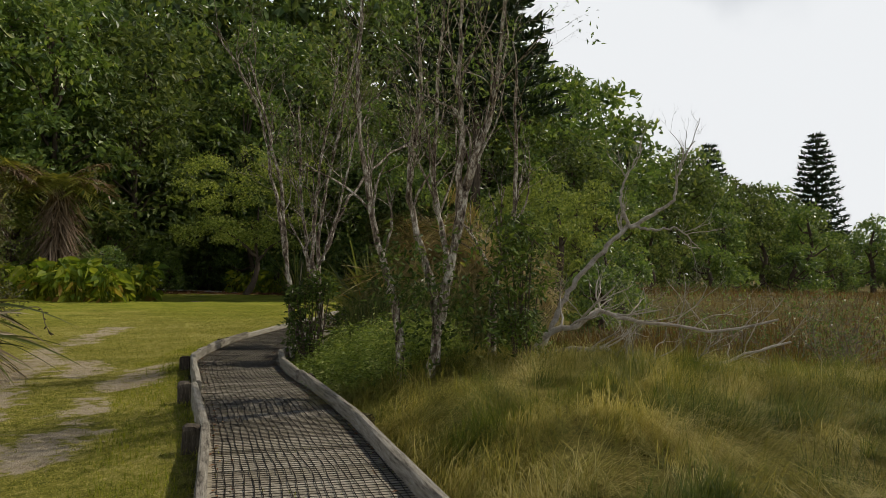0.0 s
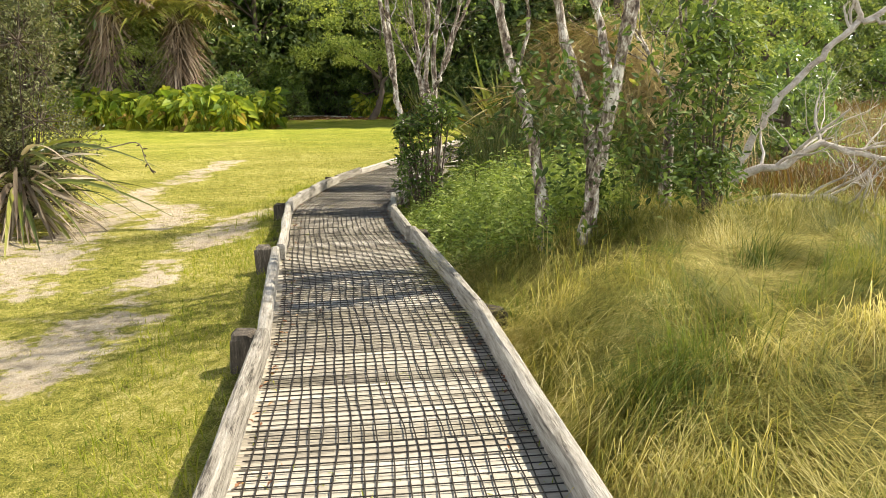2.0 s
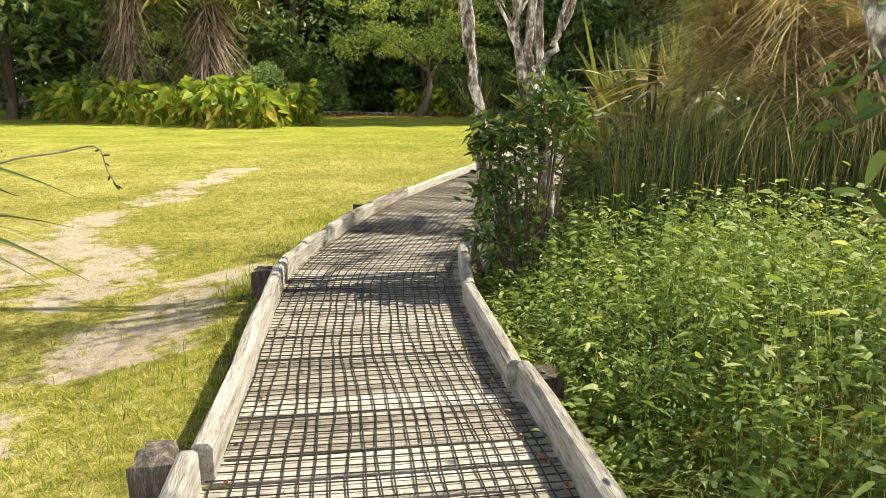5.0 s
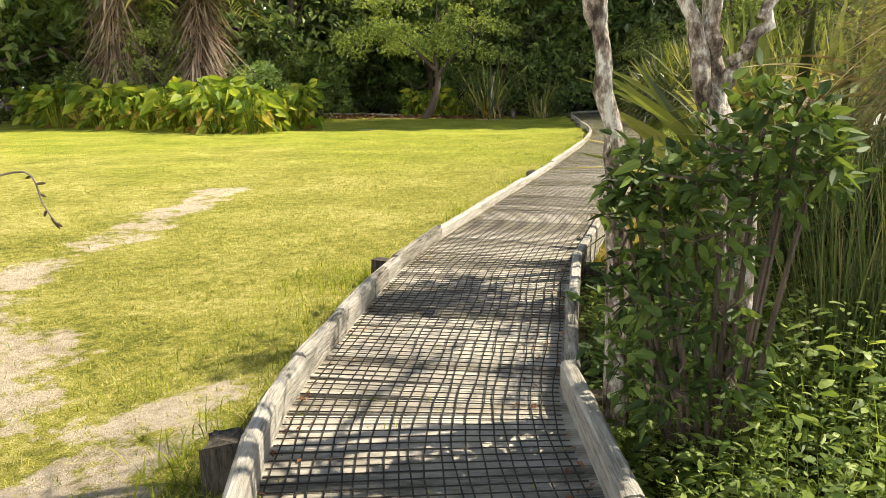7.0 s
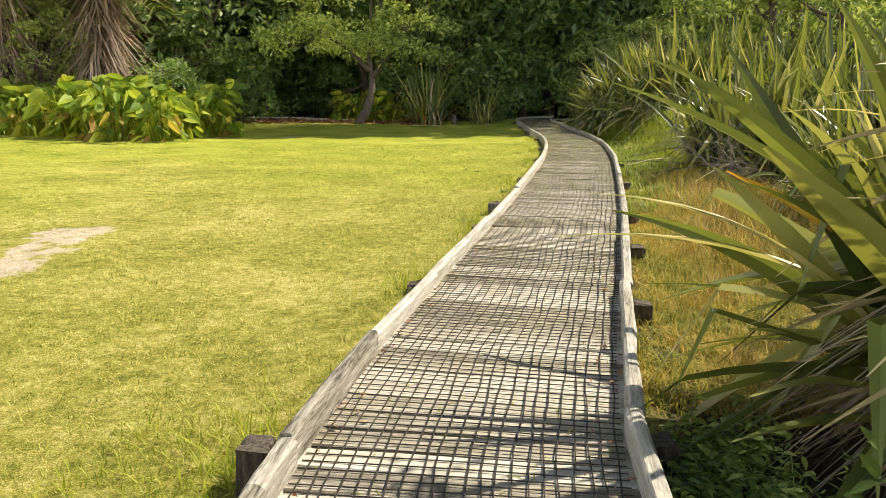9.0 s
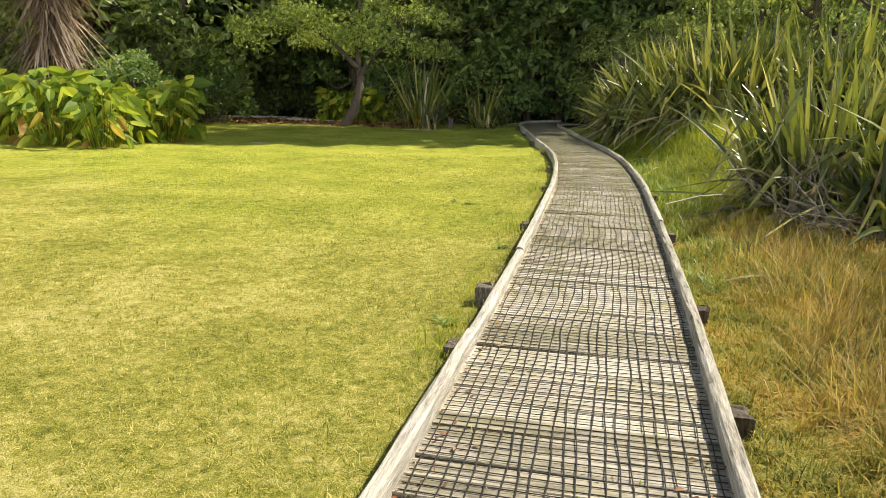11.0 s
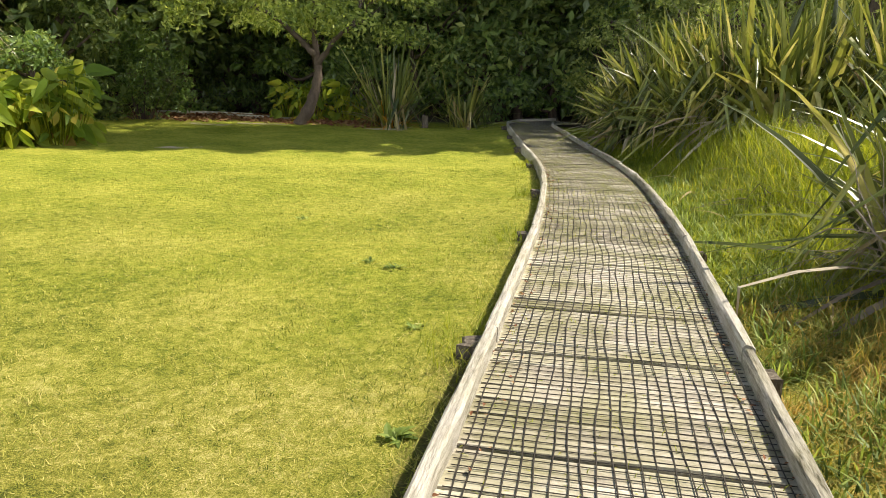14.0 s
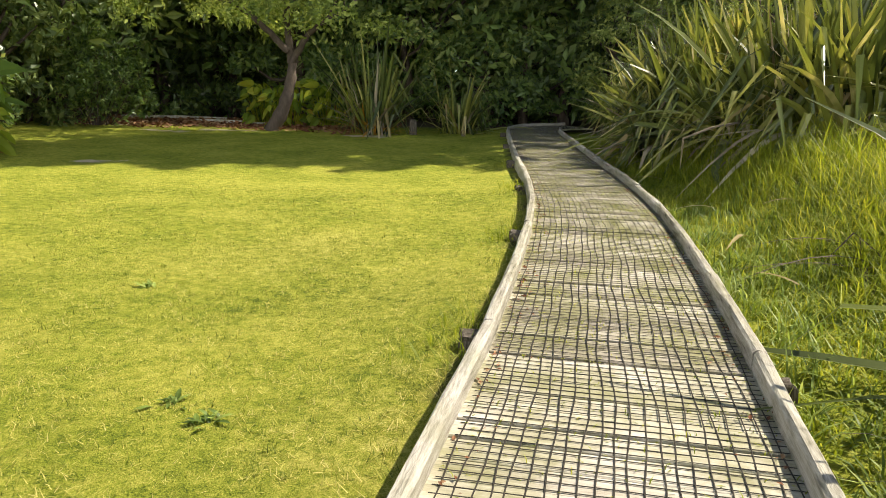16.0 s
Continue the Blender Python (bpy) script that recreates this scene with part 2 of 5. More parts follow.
def ground_material():
    m, t, bsdf, out = nodes_of("ground")
    fine = noise_tex(t, 30.0, 9.0, 0.85)
    mid = noise_tex(t, 11.0, 7.0, 0.75)
    wide = noise_tex(t, 0.8, 6.0, 0.65)
    fibre = noise_tex(t, 120.0, 3.0, 0.8)
    fine = math_node(t, "ADD", math_node(t, "MULTIPLY", fine, 0.55), math_node(t, "MULTIPLY", fibre, 0.45))
    fac = math_node(t, "ADD", math_node(t, "MULTIPLY", fine, 0.5), math_node(t, "ADD", math_node(t, "MULTIPLY", mid, 0.3), math_node(t, "MULTIPLY", wide, 0.2)))
    grass = ramp(t, fac, [(0.41, (0.06, 0.075, 0.013)), (0.465, (0.2, 0.2, 0.03)), (0.515, (0.34, 0.31, 0.056)), (0.565, (0.55, 0.47, 0.17))])
    lush = ramp(t, fac, [(0.41, (0.06, 0.09, 0.01)), (0.48, (0.21, 0.25, 0.02)), (0.57, (0.43, 0.4, 0.065))])
    sand = ramp(t, fac, [(0.38, (0.2, 0.145, 0.085)), (0.47, (0.44, 0.35, 0.235)), (0.57, (0.62, 0.53, 0.385))])
    marsh = ramp(t, fac, [(0.4, (0.03, 0.024, 0.009)), (0.5, (0.12, 0.095, 0.028)), (0.6, (0.28, 0.22, 0.07))])
    soil_shade = ramp(t, fac, [(0.38, (0.03, 0.024, 0.016)), (0.6, (0.11, 0.085, 0.055))])

    def attr(name):
        n = t.nodes.new("ShaderNodeAttribute")
        n.attribute_name = name
        return n.outputs["Fac"]
    col = mix(t, attr("lush"), grass, lush)
    col = mix(t, attr("marsh"), col, marsh)
    col = mix(t, attr("soil_shade"), col, soil_shade)
    tatter = noise_tex(t, 3.2, 9.0, 0.78)
    edge = add(t, "ShaderNodeMapRange", Value=math_node(t, "ADD", math_node(t, "MULTIPLY", attr("sand"), 0.95), math_node(t, "MULTIPLY", math_node(t, "SUBTRACT", tatter, 0.5), 5.0)), From_Min=0.5, From_Max=0.8).outputs[0]
    edge = math_node(t, "MULTIPLY", edge, add(t, "ShaderNodeMapRange", Value=attr("sand"), From_Min=0.06, From_Max=0.2).outputs[0])
    col = mix(t, edge, col, sand)
    t.links.new(col, bsdf.inputs["Base Color"])
    bsdf.inputs["Roughness"].default_value = 0.95
    bsdf.inputs["Specular IOR Level"].default_value = 0.1
    bp = add(t, "ShaderNodeBump", Strength=0.9, Distance=0.06, Height=fac)
    t.links.new(bp.outputs[0], bsdf.inputs["Normal"])
    return m


M_GROUND = ground_material()


# ---- mesh tools ----
def mesh_of(name, verts, faces, material, smooth=False):
    """A mesh from an array of points and an array of faces that all have the same number of corners."""
    me = bpy.data.meshes.new(name)
    verts, faces = np.asarray(verts, dtype=np.float32), np.asarray(faces, dtype=np.int32)
    n, k = faces.shape
    me.vertices.add(len(verts))
    me.vertices.foreach_set("co", verts.ravel())
    me.loops.add(n * k)
    me.loops.foreach_set("vertex_index", faces.ravel())
    me.polygons.add(n)
    me.polygons.foreach_set("loop_start", np.arange(0, n * k, k, dtype=np.int32))
    me.polygons.foreach_set("use_smooth", np.full(n, smooth))
    me.materials.append(material)
    me.update(calc_edges=True)
    return me


def joined(pieces):
    vs, fs, n = [], [], 0
    for v, f in pieces:
        vs.append(v)
        fs.append(np.asarray(f) + n)
        n += len(v)
    return np.concatenate(vs), np.concatenate(fs)


def part(name, geo, material, parent, label="", smooth=False):
    ob = new(name, mesh_of(name, geo[0], geo[1], material, smooth))
    ob.parent = parent
    return tagged(ob, label) if label else ob


def thing(name, place, label, category, group="", kind=""):
    ob = new(name)
    ob.location = place
    return tagged(ob, label, category, group, kind)


def unit(v):
    return v / np.maximum(np.linalg.norm(v, axis=-1, keepdims=True), 1e-9)


def tube(points, radii, sides=6):
    """A tapered limb along a line of points."""
    p = np.asarray(points, dtype=float)
    r = np.asarray(radii, dtype=float)
    d = unit(np.gradient(p, axis=0))
    up = np.where(np.abs(d[:, 2:3]) > 0.9, np.array([[1.0, 0, 0]]), np.array([[0, 0, 1.0]]))
    a = unit(np.cross(d, up))
    for i in range(1, len(a)):
        q = a[i - 1] - d[i] * np.dot(a[i - 1], d[i])
        a[i] = q / max(np.linalg.norm(q), 1e-9)
    b = np.cross(d, a)
    w = np.linspace(0, 2 * np.pi, sides, endpoint=False)
    ring = p[:, None] + r[:, None, None] * (np.cos(w)[None, :, None] * a[:, None] + np.sin(w)[None, :, None] * b[:, None])
    n = len(p)
    i, j = np.meshgrid(np.arange(n - 1), np.arange(sides), indexing="ij")
    k = (j + 1) % sides
    faces = np.stack([i * sides + j, i * sides + k, (i + 1) * sides + k, (i + 1) * sides + j], -1).reshape(-1, 4)
    return ring.reshape(-1, 3), faces


def curve_through(points, n):
    """A smooth line of n points through the given ones."""
    p = np.asarray(points, dtype=float)
    q = np.vstack([2 * p[0] - p[1], p, 2 * p[-1] - p[-2]])
    u = np.linspace(0, len(p) - 1 - 1e-6, n)
    i = u.astype(int)
    f = (u - i)[:, None]
    a, b, c, d = q[i], q[i + 1], q[i + 2], q[i + 3]
    return 0.5 * (2 * b + (c - a) * f + (2 * a - 5 * b + 4 * c - d) * f ** 2 + (3 * b - a - 3 * c + d) * f ** 3)


def leaf_quads(p, d, nrm, length, width, fold=0.15):
    """Folded leaves with five corners and two faces each."""
    d, n = unit(d), len(p)
    s = unit(np.cross(d, nrm))
    up = np.cross(s, d)
    length, width = np.broadcast_to(length, n)[:, None], np.broadcast_to(width, n)[:, None]
    mid = p + d * length * 0.45
    v = np.stack([p, mid + s * width * 0.5 + up * width * fold, p + d * length - up * length * 0.12, mid - s * width * 0.5 + up * width * fold, mid], 1)
    f = (np.arange(n)[:, None, None] * 5 + np.array([[0, 4, 2, 1], [0, 3, 2, 4]])[None]).reshape(-1, 4)
    return v.reshape(-1, 3), f


def leaf_cards(p, d, nrm, length, width):
    """Small leaves, one bent face each."""
    d, n = unit(d), len(p)
    s = unit(np.cross(d, nrm))
    up = np.cross(s, d)
    length, width = np.broadcast_to(length, n)[:, None], np.broadcast_to(width, n)[:, None]
    mid = p + d * length * 0.45 + up * width * 0.2
    v = np.stack([p, mid + s * width * 0.5, p + d * length, mid - s * width * 0.5], 1)
    f = np.arange(n)[:, None] * 4 + np.array([[0, 1, 2, 3]])
    return v.reshape(-1, 3), f


def blades(p, d, length, width, bend, segs=3, fold=0.0, tip=0.08, power=1.5, kink=None, oval=False, roll=None):
    """Straps that start along d and sink under their weight. fold > 0 gives each a keel."""
    n = len(p)
    d = unit(d)
    length, width, bend = (np.broadcast_to(x, n).astype(float) for x in (length, width, bend))
    flat = d.copy()
    flat[:, 2] = 0
    side = unit(np.cross(d, np.array([0, 0, 1.0])) + 1e-6)
    if roll is not None:
        side = side * np.cos(roll)[:, None] + np.cross(d, side) * np.sin(roll)[:, None]
    s = np.linspace(0, 1, segs + 1)
    out = unit(flat + 1e-6)
    pos = p[:, None] + length[:, None, None] * (d[:, None] * s[None, :, None] + bend[:, None, None] * (s ** 2)[None, :, None] * (out[:, None] * 0.45 - np.array([0, 0, 0.75])))
    if kink is not None:
        at = np.clip((kink * segs).astype(int), 1, segs)
        knee = pos[np.arange(n), at]
        hang = unit(out * 0.5 + np.stack([rng.normal(size=n) * 0.3, rng.normal(size=n) * 0.3, np.full(n, -0.8)], -1))
        past = np.arange(segs + 1)[None] > at[:, None]
        droop = knee[:, None] + hang[:, None] * (length[:, None] * (s[None] - s[at][:, None]))[..., None]
        pos = np.where((past & (kink < 1)[:, None])[..., None], droop, pos)
    w = width[:, None] * (np.clip(1 - s ** power, 0, 1) * (0.65 + 0.35 * np.minimum(s * 4, 1)) + tip * (s > 0.99))[None]
    if oval:
        w = width[:, None] * (np.sin(np.pi * np.clip(s * 0.94 + 0.05, 0, 1) ** 0.8) ** 0.75)[None]
    lft = pos - side[:, None] * w[..., None] * 0.5
    rgt = pos + side[:, None] * w[..., None] * 0.5
    if fold:
        keel = pos + np.cross(side, d)[:, None] * (w * fold)[..., None] * np.where(np.cross(side, d)[:, 2] > 0, -1.0, 1.0)[:, None, None]
        v = np.stack([lft, keel, rgt], 2)
        c = 3
    else:
        v = np.stack([lft, rgt], 2)
        c = 2
    row = c * (segs + 1)
    quads = []
    for i in range(segs):
        for j in range(c - 1):
            quads.append([i * c + j, i * c + j + 1, (i + 1) * c + j + 1, (i + 1) * c + j])
    f = np.arange(n)[:, None, None] * row + np.array(quads)[None]
    return v.reshape(-1, 3), f.reshape(-1, 4)


def ball(n):
    return unit(rng.normal(size=(n, 3)))


# ---- lie of the land ----
LINE = np.array([(2.28, -12), (2.28, -3), (2.23, -0.7), (2.08, 0.6), (1.78, 1.9), (1.36, 3.16), (0.81, 4.67), (0.23, 6.1), (-0.12, 6.85),
                 (-0.65, 8.02), (-0.96, 8.8), (-1.17, 9.45), (-1.29, 10.28), (-1.44, 11.55), (-1.47, 12.6), (-1.44, 14), (-1.39, 16), (-1.355, 18),
                 (-1.35, 20), (-1.35, 22), (-1.41, 24), (-1.57, 26.5), (-1.9, 28.8), (-2.3, 31), (-3, 35.2), (-3.45, 38.2), (-3.25, 39.6),
                 (-2.25, 40.7)])
FINE = curve_through(LINE, 1200)
STEP = np.r_[0, np.cumsum(np.linalg.norm(np.diff(FINE, axis=0), axis=1))]


def on_line(s):
    """Place, way ahead and way to the right on the boardwalk's middle, s metres from its start."""
    s = np.asarray(s, dtype=float)
    p = np.stack([np.interp(s, STEP, FINE[:, i]) for i in (0, 1)], -1)
    q = np.stack([np.interp(s + 0.05, STEP, FINE[:, i]) for i in (0, 1)], -1) - np.stack([np.interp(s - 0.05, STEP, FINE[:, i]) for i in (0, 1)], -1)
    t = unit(q)
    return p, t, np.stack([t[..., 1], -t[..., 0]], -1)


def s_at(y):
    return np.interp(y, FINE[:, 1], STEP)


def half_width(y):
    return np.interp(y, [2, 7, 7.8, 9, 10.5, 12, 15, 24, 30], [0.555, 0.56, 0.52, 0.52, 0.545, 0.56, 0.58, 0.585, 0.6])


def line_x(y):
    return np.interp(y, LINE[:26, 1], LINE[:26, 0])


def ease(x, a, b):
    u = np.clip((x - a) / (b - a), 0, 1)
    return u * u * (3 - 2 * u)


def bumps(x, y, k, seed=0.0):
    return (np.sin(x * k + 1.3 + seed) * np.sin(y * k * 1.13 + 0.7 + seed) + 0.5 * np.sin(x * k * 2.3 + y * k * 1.7 + seed * 2) + 0.3 * np.sin(y * k * 4.1 - x * k * 3.3 + seed)) / 1.8


def ground_z(x, y):
    dx = x - line_x(y)
    z = -0.15 + 0.02 * bumps(x, y, 1.1) + 0.035 * bumps(x, y, 0.25, 2.0)
    z = z - 0.02 * ease(-dx, 2.2, 0.8) * (dx < 0) * ease(y, 8, 5)
    z = z + 0.07 * ease(-dx, 1.6, 0.7) * (dx < 0)
    mound = ease(dx, 0.6, 2.0) * ease(y, 10.5, 8.0) * (0.36 - 0.2 * ease(dx, 4, 9)) * ease(y, 0.5, 5)
    z = z + mound + 0.58 * ease(dx, 0.9, 2.6) * ease(y, 22.5, 27) * ease(y, 40, 35)
    return np.where((np.abs(dx) < 0.46) & (y < 38.5), np.minimum(z, -0.26), z)


SAND = [((-2.6, 6.0), (-3.3, 7.2), 0.4), ((-3.3, 7.2), (-4.4, 10.2), 0.42), ((-2.9, 8.7), (-3.65, 10.1), 0.26), ((-2.25, 9.3), (-2.0, 7.7), 0.3), ((-1.95, 7.0), (-1.5, 5.9), 0.2),
        ((-1.4, 5.4), (-1.1, 4.75), 0.32), ((-1.6, 4.9), (-1.0, 4.5), 0.25), ((-4.7, 10.8), (-5.3, 12.7), 0.24), ((-5.2, 12.6), (-5.9, 15.5), 0.3), ((-3.2, 9.2), (-2.9, 8.6), 0.24),
        ((-4.7, 7.6), (-3.9, 7.4), 0.4), ((-5.6, 8.8), (-4.6, 10.0), 0.4),
        ((-15.3, 37.3), (-14.4, 37.4), 0.3), ((-12.6, 36.0), (-11.6, 35.6), 0.22), ((-11.4, 36.3), (-10.3, 36.5), 0.25), ((-9.6, 29.6), (-9.2, 29.7), 0.2), ((-7.7, 36.3), (-6.9, 36.2), 0.25)]


def sand_at(x, y):
    best = np.zeros_like(x)
    wob = 0.24 * bumps(x, y, 3.1) + 0.16 * bumps(x, y, 9.0, 1.0)
    for (ax, ay), (bx, by), r in SAND:
        u = np.clip(((x - ax) * (bx - ax) + (y - ay) * (by - ay)) / ((bx - ax) ** 2 + (by - ay) ** 2), 0, 1)
        d = np.hypot(x - ax - u * (bx - ax), y - ay - u * (by - ay))
        best = np.maximum(best, ease(d + wob * 0.7, r * 1.5, r * 0.4))
    return best


def axis(fine_a, fine_b, step, far):
    mid = np.arange(fine_a, fine_b, step)
    out = np.geomspace(0.3, far, 34)
    return np.r_[(fine_a - out)[::-1], mid, fine_b + out]


def make_ground():
    xs, ys = axis(-17, 6, 0.13, 900), axis(-1, 40, 0.15, 1500)
    x, y = np.meshgrid(xs, ys)
    z = ground_z(x, y)
    nx = len(xs)
    i, j = np.meshgrid(np.arange(len(ys) - 1), np.arange(nx - 1), indexing="ij")
    faces = np.stack([i * nx + j, i * nx + j + 1, (i + 1) * nx + j + 1, (i + 1) * nx + j], -1).reshape(-1, 4)
    me = mesh_of("ground", np.stack([x, y, z], -1).reshape(-1, 3), faces, M_GROUND, True)
    dx = x - line_x(y)
    wide = bumps(x, y, 0.7)
    masks = {"sand": sand_at(x, y) * (dx < -0.7),
             "lush": np.clip(ease(y + wide * 4, 14, 25) * 0.95 + ease(dx, 0.4, 1.2) * ease(y, 19, 24), 0, 1),
             "marsh": ease(dx, 0.6, 1.4) * np.clip(ease(y, 6, 12) * ease(dx, 2, 6) + 0.6 * ease(y, 11, 9), 0.2, 1) * np.maximum(ease(y, 26, 18), ease(dx, 6, 10)),
             # bare earth; the strip at y 12 to 25 also paints the flax's shade
             "soil_shade": np.maximum(ease(y + wide * 0.6, 39.0, 40.5) * ease(x, 16, 6), np.maximum(np.maximum((np.abs(dx) < 0.7) * 0.9, 0.75 * ease(dx, 1.3, 1.9) * ease(y, 12, 13.5) * ease(y, 25.5, 23.5) * ease(dx, 6, 4)), ease(dx, 0.5, 0.9) * ease(dx, 5.5, 3.5) * ease(y, 7.5, 8.6) * ease(y, 14.5, 13)))}
    for key, val in masks.items():
        a = me.attributes.new(key, "FLOAT", "POINT")
        a.data.foreach_set("value", np.asarray(val, dtype=np.float32).ravel())
    tagged(new("ground", me), "sunlit lawn with bare sandy patches and marsh", "ground", kind="structure")


make_ground()


# ---- boardwalk ----
def rough_box(sx, sy, sz, jit, bevel=0.12, cuts=3):
    """A worn timber block, its long edges chamfered: base at z 0."""
    c = min(sy, sz) * bevel
    prof = np.array([(-sy / 2, 0), (sy / 2, 0), (sy / 2, sz - c), (sy / 2 - c, sz), (-sy / 2 + c, sz), (-sy / 2, sz - c)])
    xs = np.linspace(-sx / 2, sx / 2, cuts + 1)
    v = np.array([[x, a, b] for x in xs for a, b in prof])
    v += rng.normal(size=v.shape) * jit * np.array([1, 1, 1])
    f = [[i * 6 + j, i * 6 + (j + 1) % 6, (i + 1) * 6 + (j + 1) % 6, (i + 1) * 6 + j] for i in range(cuts) for j in range(6)]
    e = cuts * 6
    f += [[0, 1, 2, 5], [2, 3, 4, 5], [e, e + 5, e + 2, e + 1], [e + 2, e + 5, e + 4, e + 3]]
    f = [q[::-1] for q in f]
    return v, np.array(f)


walkway = thing("boardwalk", (0, 0, 0), "weathered timber boardwalk covered with wire netting between low kerb rails", "boardwalk", kind="structure")


def kerb_top(y):
    return float(np.interp(y, [0, 9, 14, 40], [0.125, 0.12, 0.085, 0.085]))


def rails(side, joints):
    for a, b in zip(joints[:-1], joints[1:]):
        sa, sb = s_at(a), s_at(b)
        (pa, _, ra), (pb, _, rb) = on_line(sa), on_line(sb)
        off = half_width((a + b) / 2) + 0.03
        qa, qb = pa + side * off * ra, pb + side * off * rb
        length = float(np.linalg.norm(qb - qa))
        top = kerb_top((a + b) / 2) + rng.normal() * 0.006
        v, f = rough_box(length - 0.006, 0.062, top + 0.14, 0.0026, 0.22, max(3, int(length / 0.3)))
        ob = part("kerb_rail", (v, f), M_KERB, walkway)
        m = (qa + qb) / 2
        ob.matrix_basis = pose(m[0], m[1], -0.14, 0, 0, math.degrees(math.atan2(qb[1] - qa[1], qb[0] - qa[0])))


LEFT_JOINTS = [-8, -5, -2, 0.4, 2.7, 4.95, 6.93, 9.05] + [9.05 + 0.31 * i for i in range(1, 9)] + [12.6, 13.85, 16.06, 18.2, 19.86, 22.65, 24.1, 25.4, 26.9, 28.2, 29.6, 31.0, 32.5, 34.0, 35.6, 37.0, 38.2, 39.4, 40.5]
RIGHT_JOINTS = [-8, -5, -2, 0.6, 2.87, 5.24, 7.44, 8.6, 9.7, 10.8, 11.94, 13.89, 15.6, 17.3, 19.87, 22.5, 23.9, 25.2, 26.6, 28, 29.5, 31, 32.5, 34, 36, 37.6, 38.8]
rails(-1, LEFT_JOINTS)
rails(1, RIGHT_JOINTS)


def posts(side, ys):
    for y in ys:
        p, t, r = on_line(s_at(y))
        q = p + side * (half_width(y) + 0.125) * r
        base = float(ground_z(np.array(q[0]), np.array(q[1]))) - 0.1
        top = kerb_top(y) - 0.02 - (0.07 if 12 < y < 16.5 or y > 18 else 0.0) * (side < 0) - (0.11 if side > 0 and y > 8 else 0.03 if side > 0 else 0.0) + rng.normal() * 0.008
        v, f = rough_box(0.13, 0.11, top - base, 0.007, 0.13, 4)
        ob = part("post", (v, f), M_POST, walkway)
        ob.matrix_basis = pose(q[0], q[1], base, 0, 0, math.degrees(math.atan2(t[1], t[0])) + rng.normal() * 5)


posts(-1, [2.7, 4.95, 6.93, 9.07, 11.5, 13.85, 16.06, 17.06, 19.86, 22.65, 25.4, 28.2, 31.0, 34.0, 37.0])
posts(1, [0.4, 2.87, 5.24, 7.44, 9.7, 11.94, 13.89, 15.6, 17.3, 19.87, 22.5, 25.2, 28.0, 31.0])


def netting():
    """Square wire netting laid over the boards: 5 cm cells, sagging a little out of line."""
    pieces = []
    cell = 0.0495
    s0, s1 = s_at(-4.0), STEP[-1] - 0.2
    ss = np.arange(s0, s1, cell)
    p, t, r = on_line(ss)
    y = p[:, 1]
    hw = half_width(y) - 0.012
    drift = 0.012 * np.sin(ss * 1.7) + 0.009 * np.sin(ss * 5.1 + 1)
    k = 22

    def strip(a, b, w, lift):
        d = unit(b - a)
        n = np.stack([-d[:, 1], d[:, 0]], -1) * w / 2
        flat = np.interp(a[:, 1], [10, 26], [1.0, 0.4])
        lo, hi = (lift - 0.002) * flat, (lift + 0.0012) * flat
        v = np.stack([np.c_[a - n, lo + 0 * a[:, 0]], np.c_[a - n * 0.6, hi + 0 * a[:, 0]], np.c_[a + n * 0.6, hi + 0 * a[:, 0]], np.c_[a + n, lo + 0 * a[:, 0]],
                      np.c_[b - n, lo + 0 * a[:, 0]], np.c_[b - n * 0.6, hi + 0 * a[:, 0]], np.c_[b + n * 0.6, hi + 0 * a[:, 0]], np.c_[b + n, lo + 0 * a[:, 0]]], 1)
        f = np.arange(len(a))[:, None, None] * 8 + np.array([[0, 1, 5, 4], [1, 2, 6, 5], [2, 3, 7, 6]])[None]
        return v.reshape(-1, 3), f.reshape(-1, 4)
    for j in range(k):
        u = -1 + (2 * j + 1) / k
        wob = 0.006 * np.sin(ss * 2.9 + j * 1.7) + 0.004 * np.sin(ss * 11 + j * 2.3)
        line = p + r * ((u * hw) + drift * (1 - abs(u)) + wob)[:, None]
        pieces.append(strip(line[:-3:3], line[3::3][:len(line[:-3:3])], 0.0056, 0.0048))
    left = p - r * hw[:, None] + t * (0.008 * np.sin(ss * 3.3))[:, None]
    right = p + r * hw[:, None] + t * (0.008 * np.sin(ss * 2.7 + 2))[:, None]
    mid = p + t * (0.006 * np.sin(ss * 4.1 + 1))[:, None]
    pieces += [strip(left, mid, 0.0054, 0.0038), strip(mid, right, 0.0054, 0.0038)]
    ob = part("netting", joined(pieces), M_NET, walkway, "rusty dark square wire netting")
    tagged(ob, kind="stuff")


netting()


# ---- trees ----
def branch_out(start, way, length, radius, depth, wood, tips, wild=0.5, lift=0.25, sides=5):
    """A crooked limb with side limbs; fills wood with tubes and tips with ends."""
    n = 5
    pts = [np.array(start, dtype=float)]
    d = np.array(way, dtype=float)
    for _ in range(n):
        d = unit(d + rng.normal(size=3) * wild * 0.35 + np.array([0, 0, lift * 0.3]))
        pts.append(pts[-1] + d * length / n)
    rad = np.linspace(radius, radius * 0.45, n + 1)
    wood.append(tube(pts, rad, sides if radius > 0.012 else 3))
    tips.append((pts[-1], d))
    if depth > 0:
        for _ in range(int(rng.integers(2, 4))):
            i = int(rng.integers(2, n + 1))
            side = unit(d * 0.7 + rng.normal(size=3) * wild + np.array([0, 0, lift]))
            branch_out(pts[i], side, length * rng.uniform(0.5, 0.75), rad[i] * 0.62, depth - 1, wood, tips, wild, lift, sides)


